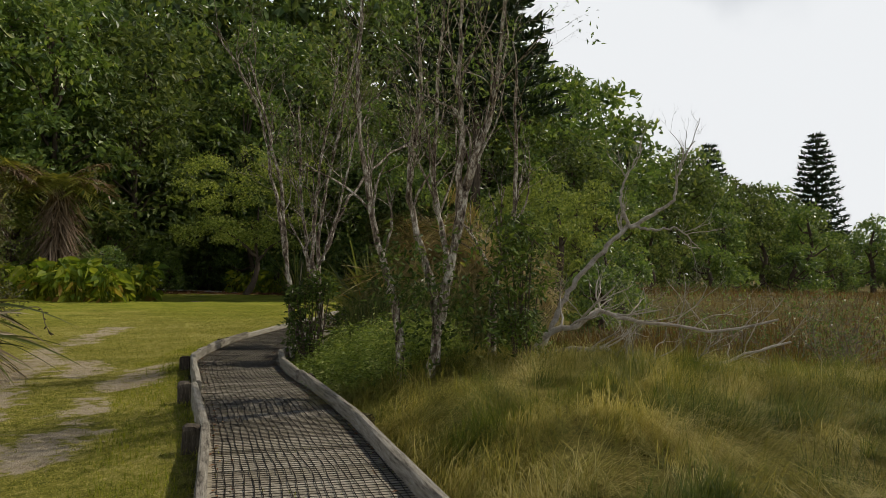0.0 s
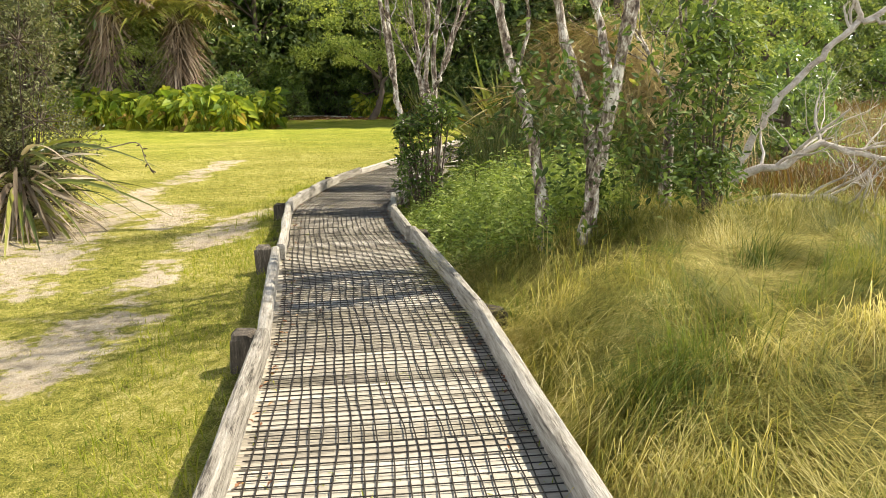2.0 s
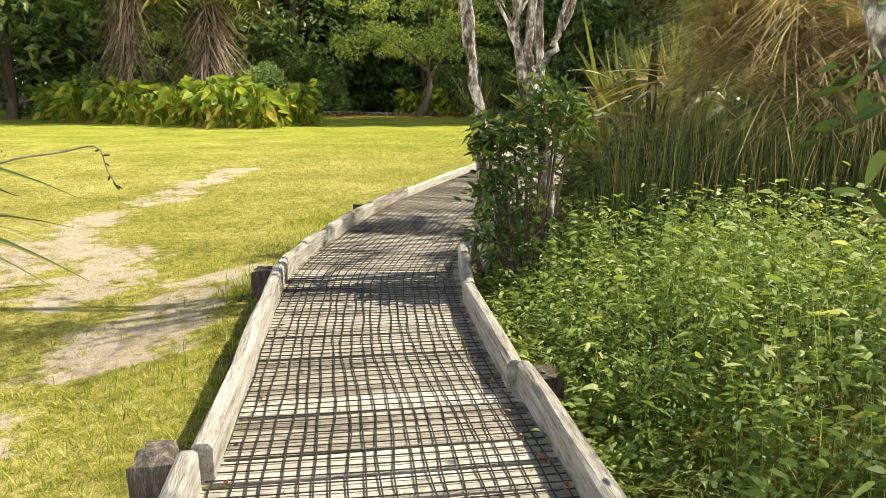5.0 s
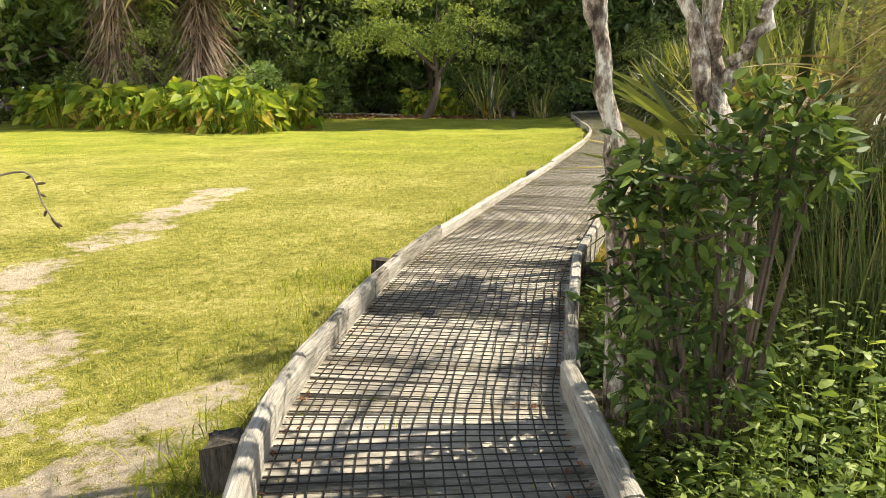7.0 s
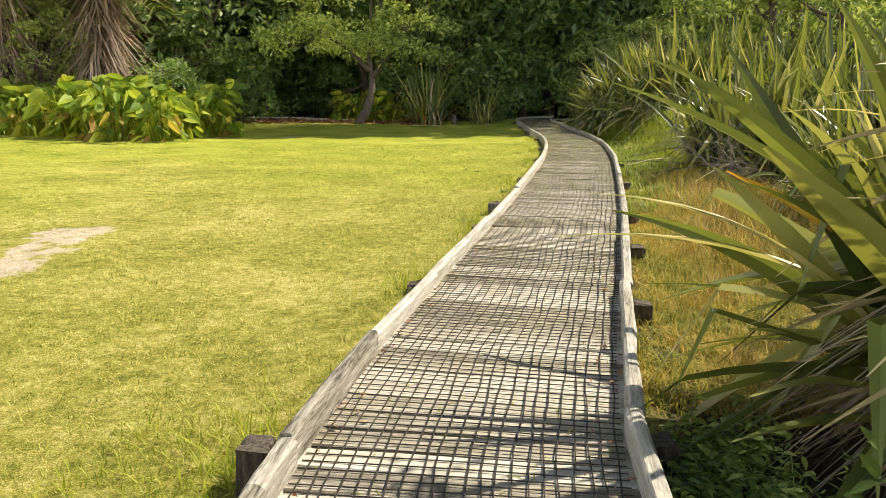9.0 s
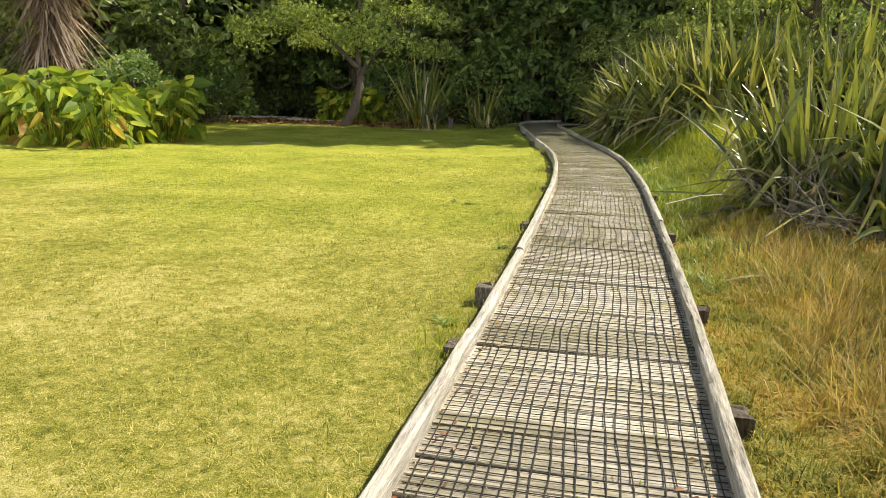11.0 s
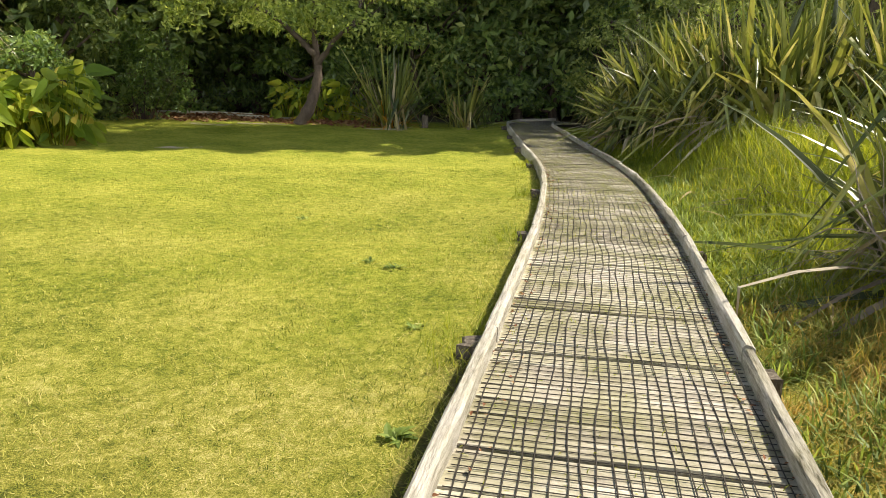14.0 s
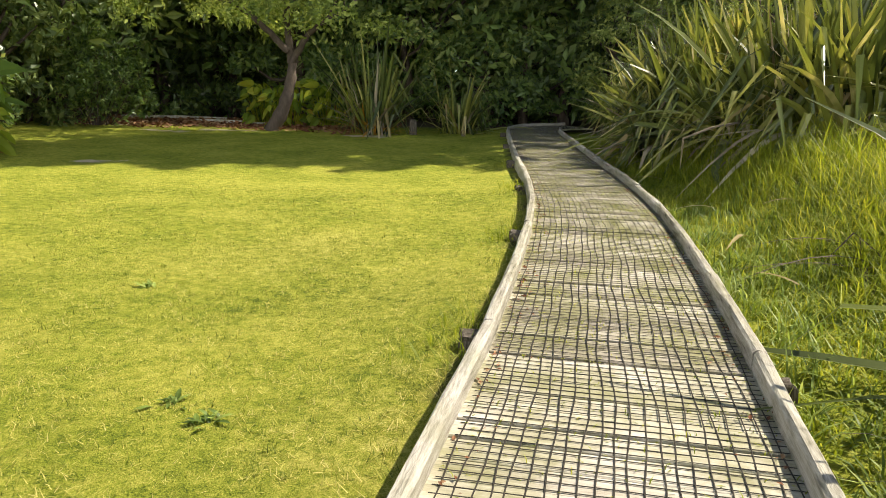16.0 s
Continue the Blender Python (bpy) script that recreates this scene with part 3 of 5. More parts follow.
def stem(points, r0, r1, wood, tips, depth=3, twigs=7, reach=0.8, start=0.45, wild=0.55):
    line = curve_through(points, 26)
    line[1:-1] += rng.normal(size=(24, 3)) * 0.010
    rad = np.linspace(r0, r1, 26) * (1 + 0.1 * np.sin(np.arange(26) * 1.9))
    wood.append(tube(line, rad, 9))
    for k in range(twigs):
        i = int(26 * (start + (0.97 - start) * (k + rng.uniform(0, 0.9)) / twigs))
        way = unit(unit(line[min(i + 1, 25)] - line[i - 1]) * 0.8 + rng.normal(size=3) * wild * np.array([1, 1, 0.4]) + np.array([0, 0, 0.45]))
        branch_out(line[i], way, reach * rng.uniform(0.6, 1.2), max(rad[i] * 0.5, 0.008), depth, wood, tips, wild)


def leaf_tufts(tips, per, spread, size, glossy=False):
    c = np.repeat(np.array([t[0] for t in tips]), per, 0)
    d = np.repeat(np.array([t[1] for t in tips]), per, 0)
    n = len(c)
    way = unit(d + rng.normal(size=(n, 3)) * 0.9)
    p = c + rng.normal(size=(n, 3)) * spread
    ln = size * rng.uniform(0.6, 1.3, n)
    if glossy:
        return blades(p, way, ln, ln * 0.5, rng.uniform(0.1, 0.6, n), 4, 0.14, oval=True, roll=rng.normal(size=n) * 0.7)
    return leaf_cards(p, way, unit(np.array([0, 0, 1.0]) + rng.normal(size=(n, 3)) * 0.6), ln, ln * 0.42)


def lobes(centres, radii, per, size, squash=0.8, slim=0.5):
    """Leaves on the skins of many uneven lumps."""
    c = np.repeat(np.asarray(centres, dtype=float), per, 0)
    r = np.repeat(np.asarray(radii, dtype=float), per)[:, None]
    n = len(c)
    o = ball(n)
    o[:, 2] = np.where(o[:, 2] < -0.35, -o[:, 2] * 0.6, o[:, 2])
    p = c + o * r * np.array([1, 1, squash]) * (0.62 + 0.42 * rng.random((n, 1)) ** 0.7)
    way = unit(np.cross(o, ball(n)) + o * 0.45 + np.array([0, 0, -0.15]))
    ln = size * rng.uniform(0.55, 1.35, n)
    return leaf_cards(p, way, unit(o + ball(n) * 0.7), ln, ln * slim)


def bark_tree():
    t = thing("coastal_tree", (1.65, 6.85, 0.15), "leaning multi-stemmed tree with pale peeling bark and bare twigs", "tree", "pale-barked trees")
    stems = [([(1.58, 6.80, -0.1), (1.72, 6.82, 0.6), (1.90, 6.87, 1.69), (2.02, 6.95, 2.3), (2.27, 7.1, 3.2), (2.4, 7.2, 4.9)], 0.058, 0.015),
             ([(1.88, 6.87, 1.55), (1.93, 6.9, 2.6), (1.88, 7.0, 3.4), (1.95, 7.1, 4.9)], 0.04, 0.013),
             ([(1.36, 6.85, -0.1), (1.33, 6.9, 0.5), (1.22, 7.02, 1.05), (1.08, 7.15, 1.45), (0.9, 7.25, 2.2), (0.78, 7.35, 3.2), (0.8, 7.4, 4.5)], 0.055, 0.014),
             ([(2.28, 7.9, -0.1), (2.27, 7.92, 0.7), (2.32, 7.95, 1.2), (2.5, 8.0, 1.9), (2.5, 8.1, 3.8)], 0.06, 0.014),
             ([(1.7, 6.95, -0.1), (1.68, 7.1, 0.9), (1.5, 7.2, 1.5), (1.35, 7.3, 2.2), (1.45, 7.5, 3.3), (1.3, 7.6, 4.6)], 0.055, 0.012),
             ([(1.7, 7.05, 0.7), (1.78, 7.1, 1.4), (1.62, 7.3, 2.3), (1.7, 7.4, 4.2)], 0.045, 0.012)]
    tips = []
    o = np.array(t.location)
    for pts, a, b in stems:
        wood = []
        stem(np.array(pts) - o, a, b, wood, tips, 3, 11, 0.95, 0.45)
        limb = part("stem", wood[0], M_BARK, t, smooth=True)
        part("twig_spray", joined(wood[1:]), M_BARK, limb, smooth=True)
    pick = [tips[i] for i in rng.permutation(len(tips))[:360]]
    part("foliage", leaf_tufts(pick, 6, 0.06, 0.06), M_LEAF_FAR, t, "sparse small dull green leaves")
    # Tufts added high in the crown to cast dapples left of the walk.
    over = [(np.array([rng.uniform(0.9, 2.5), rng.uniform(6.9, 8.2), rng.uniform(3.5, 4.6)]) - o, ball(1)[0]) for _ in range(36)]
    over = [(c + 0.2 * np.array([math.sin(c[1] * 4), math.cos(c[0] * 4), 0]), e) for c, e in over]
    part("crown_foliage", leaf_tufts(over, 16, 0.1, 0.075), M_LEAF_FAR, t, "leaves added in the upper crown to shade the lawn")
    low = [(np.array(c) - o + rng.normal(size=3) * np.array([0.2, 0.18, 0.26]), rng.normal(size=3)) for c in [(1.6, 6.85, 0.8), (1.95, 6.8, 0.9), (1.35, 6.8, 1.2), (2.3, 7.1, 1.2), (2.45, 7.2, 0.8), (2.55, 7.3, 1.6)] for _ in range(46)]
    part("undergrowth", leaf_tufts(low, 9, 0.06, 0.055, True), M_GLOSSY, t, "glossy green leaves round the trunks")


def bark_tree_b():
    t = thing("coastal_tree", (-0.2, 9.6, -0.1), "pale-barked tree forking beside the boardwalk above a glossy shrub", "tree", "pale-barked trees")
    stems = [([(-0.46, 9.6, -0.15), (-0.48, 9.6, 0.6), (-0.52, 9.6, 1.0), (-0.565, 9.6, 1.33), (-0.66, 9.7, 2.1), (-0.95, 9.95, 3.2), (-1.3, 10.0, 4.3)], 0.046, 0.014),
             ([(-0.06, 9.56, -0.15), (-0.07, 9.56, 0.7), (-0.12, 9.55, 0.98), (-0.2, 9.55, 1.13), (-0.26, 9.55, 1.3), (-0.3, 9.57, 1.6), (-0.4, 9.65, 2.3), (-0.5, 9.8, 3.6)], 0.052, 0.014),
             ([(-0.15, 9.57, 1.02), (-0.185, 9.6, 1.25), (-0.21, 9.6, 1.5), (-0.15, 9.7, 2.6), (0.05, 9.9, 4.3)], 0.042, 0.012),
             ([(-0.16, 9.56, 1.2), (-0.12, 9.55, 1.28), (-0.055, 9.56, 1.39), (-0.02, 9.6, 1.55), (0.2, 9.8, 2.5), (0.35, 10.0, 3.6)], 0.026, 0.012),
             # limb added to carry the out-of-view shading leaves
             ([(-0.02, 9.6, 1.5), (0.16, 9.85, 2.1), (0.45, 10.5, 2.75), (0.8, 11.2, 3.2), (1.0, 11.8, 3.3)], 0.024, 0.01),
             ([(-0.575, 9.61, 1.4), (-0.68, 9.7, 1.8), (-0.85, 9.85, 2.5), (-1.2, 10.0, 3.7), (-1.8, 10.1, 4.7)], 0.034, 0.01),
             ([(-0.1, 9.75, 0.3), (-0.2, 9.95, 1.7), (0.02, 10.0, 3.1), (0.3, 10.05, 4.7)], 0.036, 0.01)]
    tips = []
    o = np.array(t.location)
    for pts, a, b in stems:
        wood = []
        stem(np.array(pts) - o, a, b, wood, tips, 3, 10, 0.9, 0.6)
        limb = part("stem", wood[0], M_BARK, t, smooth=True)
        part("twig_spray", joined(wood[1:]), M_BARK, limb, smooth=True)
    pick = [tips[i] for i in rng.permutation(len(tips))[:300]]
    part("foliage", leaf_tufts(pick, 6, 0.06, 0.06), M_LEAF_FAR, t, "sparse small dull green leaves")
    # Out-of-view leaf clusters added to throw dappled shade on the boards.
    hubs = [np.array([rng.uniform(0.1, 1.5), rng.uniform(11.2, 12.7), rng.uniform(2.4, 3.3)]) - o for _ in range(15)]
    over = [(h + rng.normal(size=3) * np.array([0.13, 0.13, 0.07]), ball(1)[0]) for h in hubs for _ in range(13)]
    part("limb_foliage", leaf_tufts(over, 16, 0.06, 0.085), M_LEAF_FAR, t, "out-of-view leaves added above the reeds to shade the boardwalk")


rng = np.random.default_rng(21)
bark_tree()
bark_tree_b()


def dead_tree():
    t = thing("dead_tree", (2.8, 9.2, 0.1), "leaning bleached dead tree with bare twigs over the marsh", "tree")
    o = np.array(t.location)
    runs = [([(2.9, 9.5, 0.1), (3.35, 9.7, 1.03), (4.12, 9.83, 1.9)], 0.042, 0.03, 2), ([(4.16, 9.83, 1.89), (4.04, 9.85, 2.2), (4.1, 9.9, 2.55), (4.35, 9.95, 3.0)], 0.03, 0.008, 7),
            ([(4.16, 9.83, 1.89), (4.5, 9.8, 2.08), (4.76, 9.8, 2.3), (4.8, 9.8, 2.65), (5.05, 9.85, 3.1)], 0.032, 0.008, 7), ([(4.2, 9.8, 1.9), (4.5, 9.7, 1.86), (4.8, 9.7, 1.86), (5.1, 9.7, 1.6)], 0.022, 0.006, 5)]
    for pts, a, b, k in runs:
        wood, tips = [], []
        stem(np.array(pts) - o, a, b, wood, tips, 2, k, 0.42, 0.6 if k > 2 else 0.9, 0.6)
        limb = part("limb", wood[0], M_DEADWOOD, t, smooth=True)
        part("twig_spray", joined(wood[1:]), M_DEADWOOD, limb, smooth=True)


def fallen_branch(pts, r, k, label):
    t = thing("fallen_branch", pts[0], label, "branch", "fallen branches")
    wood, tips = [], []
    stem(np.array(pts) - np.array(pts[0]), r, 0.012, wood, tips, 3, k, 0.6, 0.2, 0.65)
    limb = part("limb", wood[0], M_DEADWOOD, t, smooth=True)
    part("twig_spray", joined(wood[1:]), M_DEADWOOD, limb, smooth=True)


dead_tree()
fallen_branch([(2.7, 8.55, 0.2), (2.95, 8.5, 0.52), (3.3, 8.5, 0.62), (3.55, 8.5, 0.8), (3.8, 8.5, 0.72), (4.3, 8.5, 0.66), (4.9, 8.4, 0.6), (5.6, 8.3, 0.75)], 0.042, 16, "bleached forked dead branch lying on marsh grass")
fallen_branch([(2.7, 8.4, 0.25), (3.5, 8.2, 0.38), (3.9, 8.0, 0.26), (4.6, 8.0, 0.22), (5.7, 8.2, 0.5)], 0.036, 16, "bleached low dead branch curving over marsh grass")


# ---- far woods ----
def wood_tree(name, height, spread, count, per, size, mat_leaf, label, low=0.12):
    t = thing(name, (0, 0, 0), label, "tree", "trees of the far wood")
    wood = []
    trunk = curve_through([(0, 0, -0.3), (0.1, 0.1, height * 0.3), (-0.15, 0.1, height * 0.6), (0.1, 0, height * 0.92)], 12)
    wood.append(tube(trunk, np.linspace(0.2, 0.05, 12), 7))
    c, r = [], []
    for k in range(count):
        u = (k + 0.5) / count
        z = height * (low + (1 - low) * u)
        w = spread * math.sin(math.pi * min(0.12 + 0.86 * u ** 0.8, 1.0)) ** 0.6
        a = k * 2.4 + rng.uniform(-0.5, 0.5)
        rr = w * math.sqrt(rng.uniform(0.25, 1.0))
        c.append((rr * math.cos(a), rr * math.sin(a), z + rng.normal() * 0.4))
        r.append(rng.uniform(0.6, 1.25) * spread * 0.34)
        if k % 3 == 0:
            wood.append(tube(curve_through([trunk[min(int(u * 9) + 1, 11)], np.array(c[-1]) * np.array([0.5, 0.5, 1]) - (0, 0, 0.4), np.array(c[-1])], 6), np.linspace(0.07, 0.02, 6), 4))
    part("trunk", joined(wood), M_DARKBARK, t, smooth=True)
    part("crown", lobes(c, r, per, size), mat_leaf, t)
    return t


def put(ob, x, y, turn, scale, z=None):
    """Set a copy on the ground."""
    zz = float(ground_z(np.array(float(x)), np.array(float(y)))) if z is None else z
    m = copy_thing(ob, pose(x, y, zz, 0, 0, turn))
    m.scale = (scale, scale, scale) if isinstance(scale, (int, float)) else scale
    return m


rng = np.random.default_rng(22)
KINDS = [wood_tree("woodland_tree", 10.0, 3.3, 60, 94, 0.32, M_LEAF_FAR, "tall dense dark green evergreen tree at the lawn's edge"),
         wood_tree("woodland_tree", 9.0, 3.7, 56, 94, 0.31, M_LEAF_DARK, "broad dark evergreen tree behind the lawn"),
         wood_tree("woodland_tree", 11.0, 3.0, 58, 94, 0.32, M_LEAF_FAR, "tall leafy green tree in the far wood")]
FAR = [wood_tree("woodland_tree", 10.0, 3.4, 46, 80, 0.42, M_LEAF_FAR, "distant dense green tree along the marsh"), wood_tree("woodland_tree", 9.0, 3.8, 44, 80, 0.42, M_LEAF_DARK, "distant dark broad tree along the marsh")]
LIGHT = wood_tree("small_tree", 4.6, 1.7, 30, 110, 0.165, M_LEAF_LIGHT, "small light-leaved tree behind the flax", 0.1)
SHRUBS = [wood_tree("understory_shrub", 3.2, 1.5, 20, 115, 0.21, M_LEAF_DARK, "dark leafy shrub under the trees", 0.05),
          wood_tree("understory_shrub", 2.6, 1.6, 20, 115, 0.21, M_LEAF_FAR, "green leafy shrub under the trees", 0.05),
          wood_tree("understory_shrub", 4.2, 1.5, 24, 115, 0.21, M_LEAF_FAR, "tall leafy green shrub below the wood", 0.05)]
# the wood behind the lawn, front to back
spots = []
for k in range(17):
    x = -31 + k * 2.35
    spots.append((x + rng.uniform(-0.6, 0.6), 44.0 + 0.05 * x + rng.uniform(-1, 1), rng.uniform(0.85, 1.1)))
for k in range(13):
    x = -36 + k * 3.6
    spots.append((x + rng.uniform(-1, 1), 50 + rng.uniform(-1.5, 2), rng.uniform(1.45, 1.8) * (0.72 if x > -6 else 1.0)))
for k in range(11):
    x = -50 + k * 5.2
    spots.append((x + rng.uniform(-1, 1), 66 + rng.uniform(-1, 1), rng.uniform(2.7, 3.0) * (0.45 if x > -1 else 1.0)))
for x, y, s in [(-19.5, 35.5, 1.05), (-22.5, 33.0, 1.1), (-25.5, 30.5, 1.15), (-28.5, 27.5, 1.2), (-30.5, 23.5, 1.1), (-16.5, 38.0, 0.95), (-23, 38, 1.45), (-29, 35, 1.5), (-18, 43, 1.4), (-33, 30, 1.5), (-0.2, 44.0, 0.95), (-3.4, 44.2, 0.8), (4.2, 45.5, 1.1), (1.2, 47.5, 1.2), (7.2, 43.0, 0.9),
                (10.0, 58, 1.5), (6.0, 55, 1.4), (13.5, 61, 1.3), (7.5, 50, 0.95), (12, 53, 0.8), (15.5, 57, 0.85), (10, 47, 0.7), (18.5, 64, 0.95), (21, 70, 1.0), (25, 74, 0.95), (22, 64, 0.6), (29, 80, 0.95), (34, 86, 0.9),
                (28, 70, 0.6), (33, 77, 0.6), (38, 92, 0.95), (40, 84, 0.6), (43, 96, 0.85), (46, 92, 0.6), (49, 104, 0.8), (54, 108, 0.75), (52, 98, 0.55), (60, 114, 0.75), (66, 120, 0.7), (60, 105, 0.5), (72, 126, 0.7), (68, 112, 0.5), (79, 134, 0.7), (86, 140, 0.7)]:
    spots.append((x, y, s * (1.0 if 5 < x < 16.5 else 1.2 if 16 < x < 40 else 0.98 if x > 16 else 1.2)))
for i, (x, y, s) in enumerate(spots):
    put(FAR[i % 2] if y > 52 else KINDS[i % 3], x, y, float(rng.uniform(0, 360)), float(s))
for k in range(26):
    put(SHRUBS[k % 3], 13 + k * 2.9 + rng.uniform(-1, 1), 46 + k * 2.7 + rng.uniform(-2, 2), float(rng.uniform(0, 360)), float(rng.uniform(1.0, 1.5)))
for x, y, s in [(-18.15, 30.5, 0.85), (-18.6, 31.4, 0.95), (-1.3, 40.3, 0.75), (0.4, 38.6, 0.8), (1.7, 37.4, 0.95), (2.9, 35.6, 1.0), (3.7, 33.4, 1.0), (4.8, 31.0, 0.95), (5.7, 28.4, 0.9), (5.9, 25.6, 0.85), (-0.6, 40.2, 0.8), (3.0, 38.6, 1.2), (4.8, 35.0, 1.2), (4.4, 22.8, 0.8)]:
    put(LIGHT, x, y, float(rng.uniform(0, 360)), s)
for k in range(15):
    put(SHRUBS[k % 3], -17 + k * 1.5 + rng.uniform(-0.3, 0.3), 46.5 + rng.uniform(-0.8, 0.8), float(rng.uniform(0, 360)), float(rng.uniform(1.5, 1.9)))
for k in range(30):
    x = -27 + k * 1.12
    if -3.9 < x < -1.2:
        continue
    put(SHRUBS[k % 3], x + rng.uniform(-0.4, 0.4), 41.2 + rng.uniform(-0.4, 1.4) - max(0, -x - 17) * 0.85 + (1.2 if -7 < x < 0 else 0), float(rng.uniform(0, 360)), float(rng.uniform(0.75, 1.15)))
for x, y, s in [(-16.4, 35.5, 1.0), (-17.4, 37.4, 1.0), (4.5, 43, 1.0), (6.5, 41, 0.9), (5.8, 38.5, 0.9), (6.5, 35.5, 0.85), (7, 32.5, 0.8), (7.2, 29.5, 0.8), (7, 26.5, 0.8), (6.5, 23.5, 0.7), (2.5, 43.5, 1.1), (2.0, 13.0, 0.6), (-15.0, 32.4, 0.8), (-21.6, 31.4, 0.8), (-4.2, 42.4, 0.9), (-3.0, 43.0, 1.1), (-1.7, 42.4, 1.0), (5.2, 18.5, 0.5), (4.6, 15.5, 0.55)]:
    put(SHRUBS[int(rng.integers(0, 3))], x, y, float(rng.uniform(0, 360)), float(s))
for k, ob in enumerate(KINDS + FAR + SHRUBS + [LIGHT]):
    ob.location = (-34 - 3 * k, 44, -0.1)


def norfolk_pine(x, y, height, spread, low=0.08):
    t = thing("norfolk_pine", (x, y, -0.2), "tall dark tiered conifer standing above the wood", "conifer", "tall conifers")
    part("trunk", tube([(0, 0, 0), (0, 0, height * 0.5), (0, 0, height)], [0.3, 0.2, 0.03], 7), M_DARKBARK, t)
    ps, ds = [], []
    for k in range(26):
        u = low + (0.98 - low) * k / 25
        z = height * u
        ln = spread * (1 - u) ** 0.62 * rng.uniform(0.85, 1.1) + 0.3
        for j in range(6):
            a = j * 1.047 + k * 0.6 + rng.uniform(-0.15, 0.15)
            n = max(int(ln * 9), 5)
            q = np.linspace(0.15, 1, n)[:, None]
            ray = np.array([math.cos(a), math.sin(a), 0.0])
            line = np.array([0, 0, z]) + ray * ln * q + np.array([0, 0, 1.0]) * (0.16 * ln * q ** 2 - 0.04 * ln * q)
            for _ in range(3):
                ps.append(line + rng.normal(size=line.shape) * 0.05)
                ds.append(unit(ray * 0.6 + rng.normal(size=line.shape) * np.array([0.6, 0.6, 0.35]) + np.array([0, 0, 0.35])))
    p, d = np.concatenate(ps), np.concatenate(ds)
    ln = rng.uniform(0.45, 0.9, len(p)) * (0.55 + 0.03 * height * 0.5)
    part("foliage", leaf_cards(p, d, ball(len(p)), ln, 0.2), M_PINE, t)


norfolk_pine(45.0, 100, 20.0, 4.6)
norfolk_pine(31.3, 100, 18.5, 4.0)
norfolk_pine(1.6, 39.8, 22.0, 5.6, 0.44)
norfolk_pine(20.5, 85, 13.5, 2.4)


# ---- lawn's far edge ----
def lawn_tree():
    t = thing("lawn_tree", (-9.9, 36.8, -0.2), "dark leaning tree with a low leafy crown on the lawn", "tree")
    wood, tips = [], []
    for pts, a in [([(0, 0, 0), (0.35, 0.1, 0.7), (0.5, 0.3, 1.6), (0.35, 0.4, 2.6), (0.5, 0.3, 4.6)], 0.2), ([(0.45, 0.3, 1.7), (1.2, 0.0, 2.5), (2.2, -0.2, 3.0)], 0.09), ([(0.42, 0.3, 2.0), (-0.6, 0.2, 2.9), (-1.8, 0.1, 3.6)], 0.09)]:
        stem(np.array(pts), a, 0.03, wood, tips, 2, 4, 1.0, 0.6)
    part("trunk", joined(wood), M_DARKBARK, t, smooth=True)
    c = [(rng.uniform(-3.6, 3.4), rng.uniform(-2.2, 1.8), rng.uniform(2.3, 7.0)) for _ in range(95)]
    part("crown", lobes(c, rng.uniform(0.32, 0.72, 95), 150, 0.15), M_LEAF_BRIGHT, t)


lawn_tree()


def flax_geo(n, length, width, spread=0.9, upright=0.6, droop=0.5, base=0.22, segs=7, aim=None):
    a = rng.uniform(0, 2 * np.pi, n)
    if aim is not None:
        a = np.where(rng.random(n) < 0.62, aim + rng.normal(size=n) * 0.75, a)
    tilt = np.abs(rng.normal(size=n)) * spread * 0.6 + 0.06
    d = np.stack([np.cos(a) * np.sin(tilt), np.sin(a) * np.sin(tilt), np.cos(tilt) + upright * 0.2], -1)
    p = np.stack([np.cos(a) * base * rng.random(n), np.sin(a) * base * rng.random(n), np.zeros(n)], -1)
    ln = length * rng.uniform(0.5, 1.15, n)
    kink = np.where(rng.random(n) < (0.5 if aim is None else 0.2), rng.uniform(0.45, 0.85, n), 2.0)
    return p, d, ln, width * rng.uniform(0.65, 1.25, n), droop * rng.uniform(0.1, 1.4, n) * (0.25 + tilt), kink


def flax(n, length, width, label, spread=0.9, dry=18, droop=0.5, group="flax bushes", inner=0):
    t = thing("flax_bush", (0, 0, 0), label, "flax", group)
    p, d, ln, w, b, k = flax_geo(n, length, width, spread, droop=droop, base=0.32)
    for i in range(n):
        part("leaf", blades(p[i:i + 1], d[i:i + 1], ln[i], w[i], b[i], 7, 0.22, power=2.8, kink=k[i:i + 1]), M_FLAX, t)
    if inner:
        p, d, ln, w, b, k = flax_geo(inner, length * 0.92, width * 0.85, spread * 0.9, droop=droop, base=0.55)
        tagged(part("inner_leaves", blades(p, d, ln, w, b, 6, 0.22, power=2.8, kink=k, roll=rng.normal(size=inner) * 0.6), M_FLAX, t), kind="stuff")
    p, d, ln, w, b, k = flax_geo(dry, length * 0.7, width * 0.75, spread * 1.7, droop=droop * 1.8, base=0.3)
    part("dry_skirt", blades(p, d, ln, w, b, 6, 0.1, power=2.2, kink=k), M_FLAX_DRY, t, "withered straw-coloured leaves at the base")
    p, d, ln, w, b, k = flax_geo(max(dry // 5, 4), length * 0.95, width * 0.9, spread * 1.3, droop=droop, base=0.35)
    part("broken_leaves", blades(p, d, ln, w, b, 7, 0.15, power=2.6, kink=rng.uniform(0.35, 0.75, len(p))), M_STRAW, t, "snapped pale leaves hanging down")
    return t


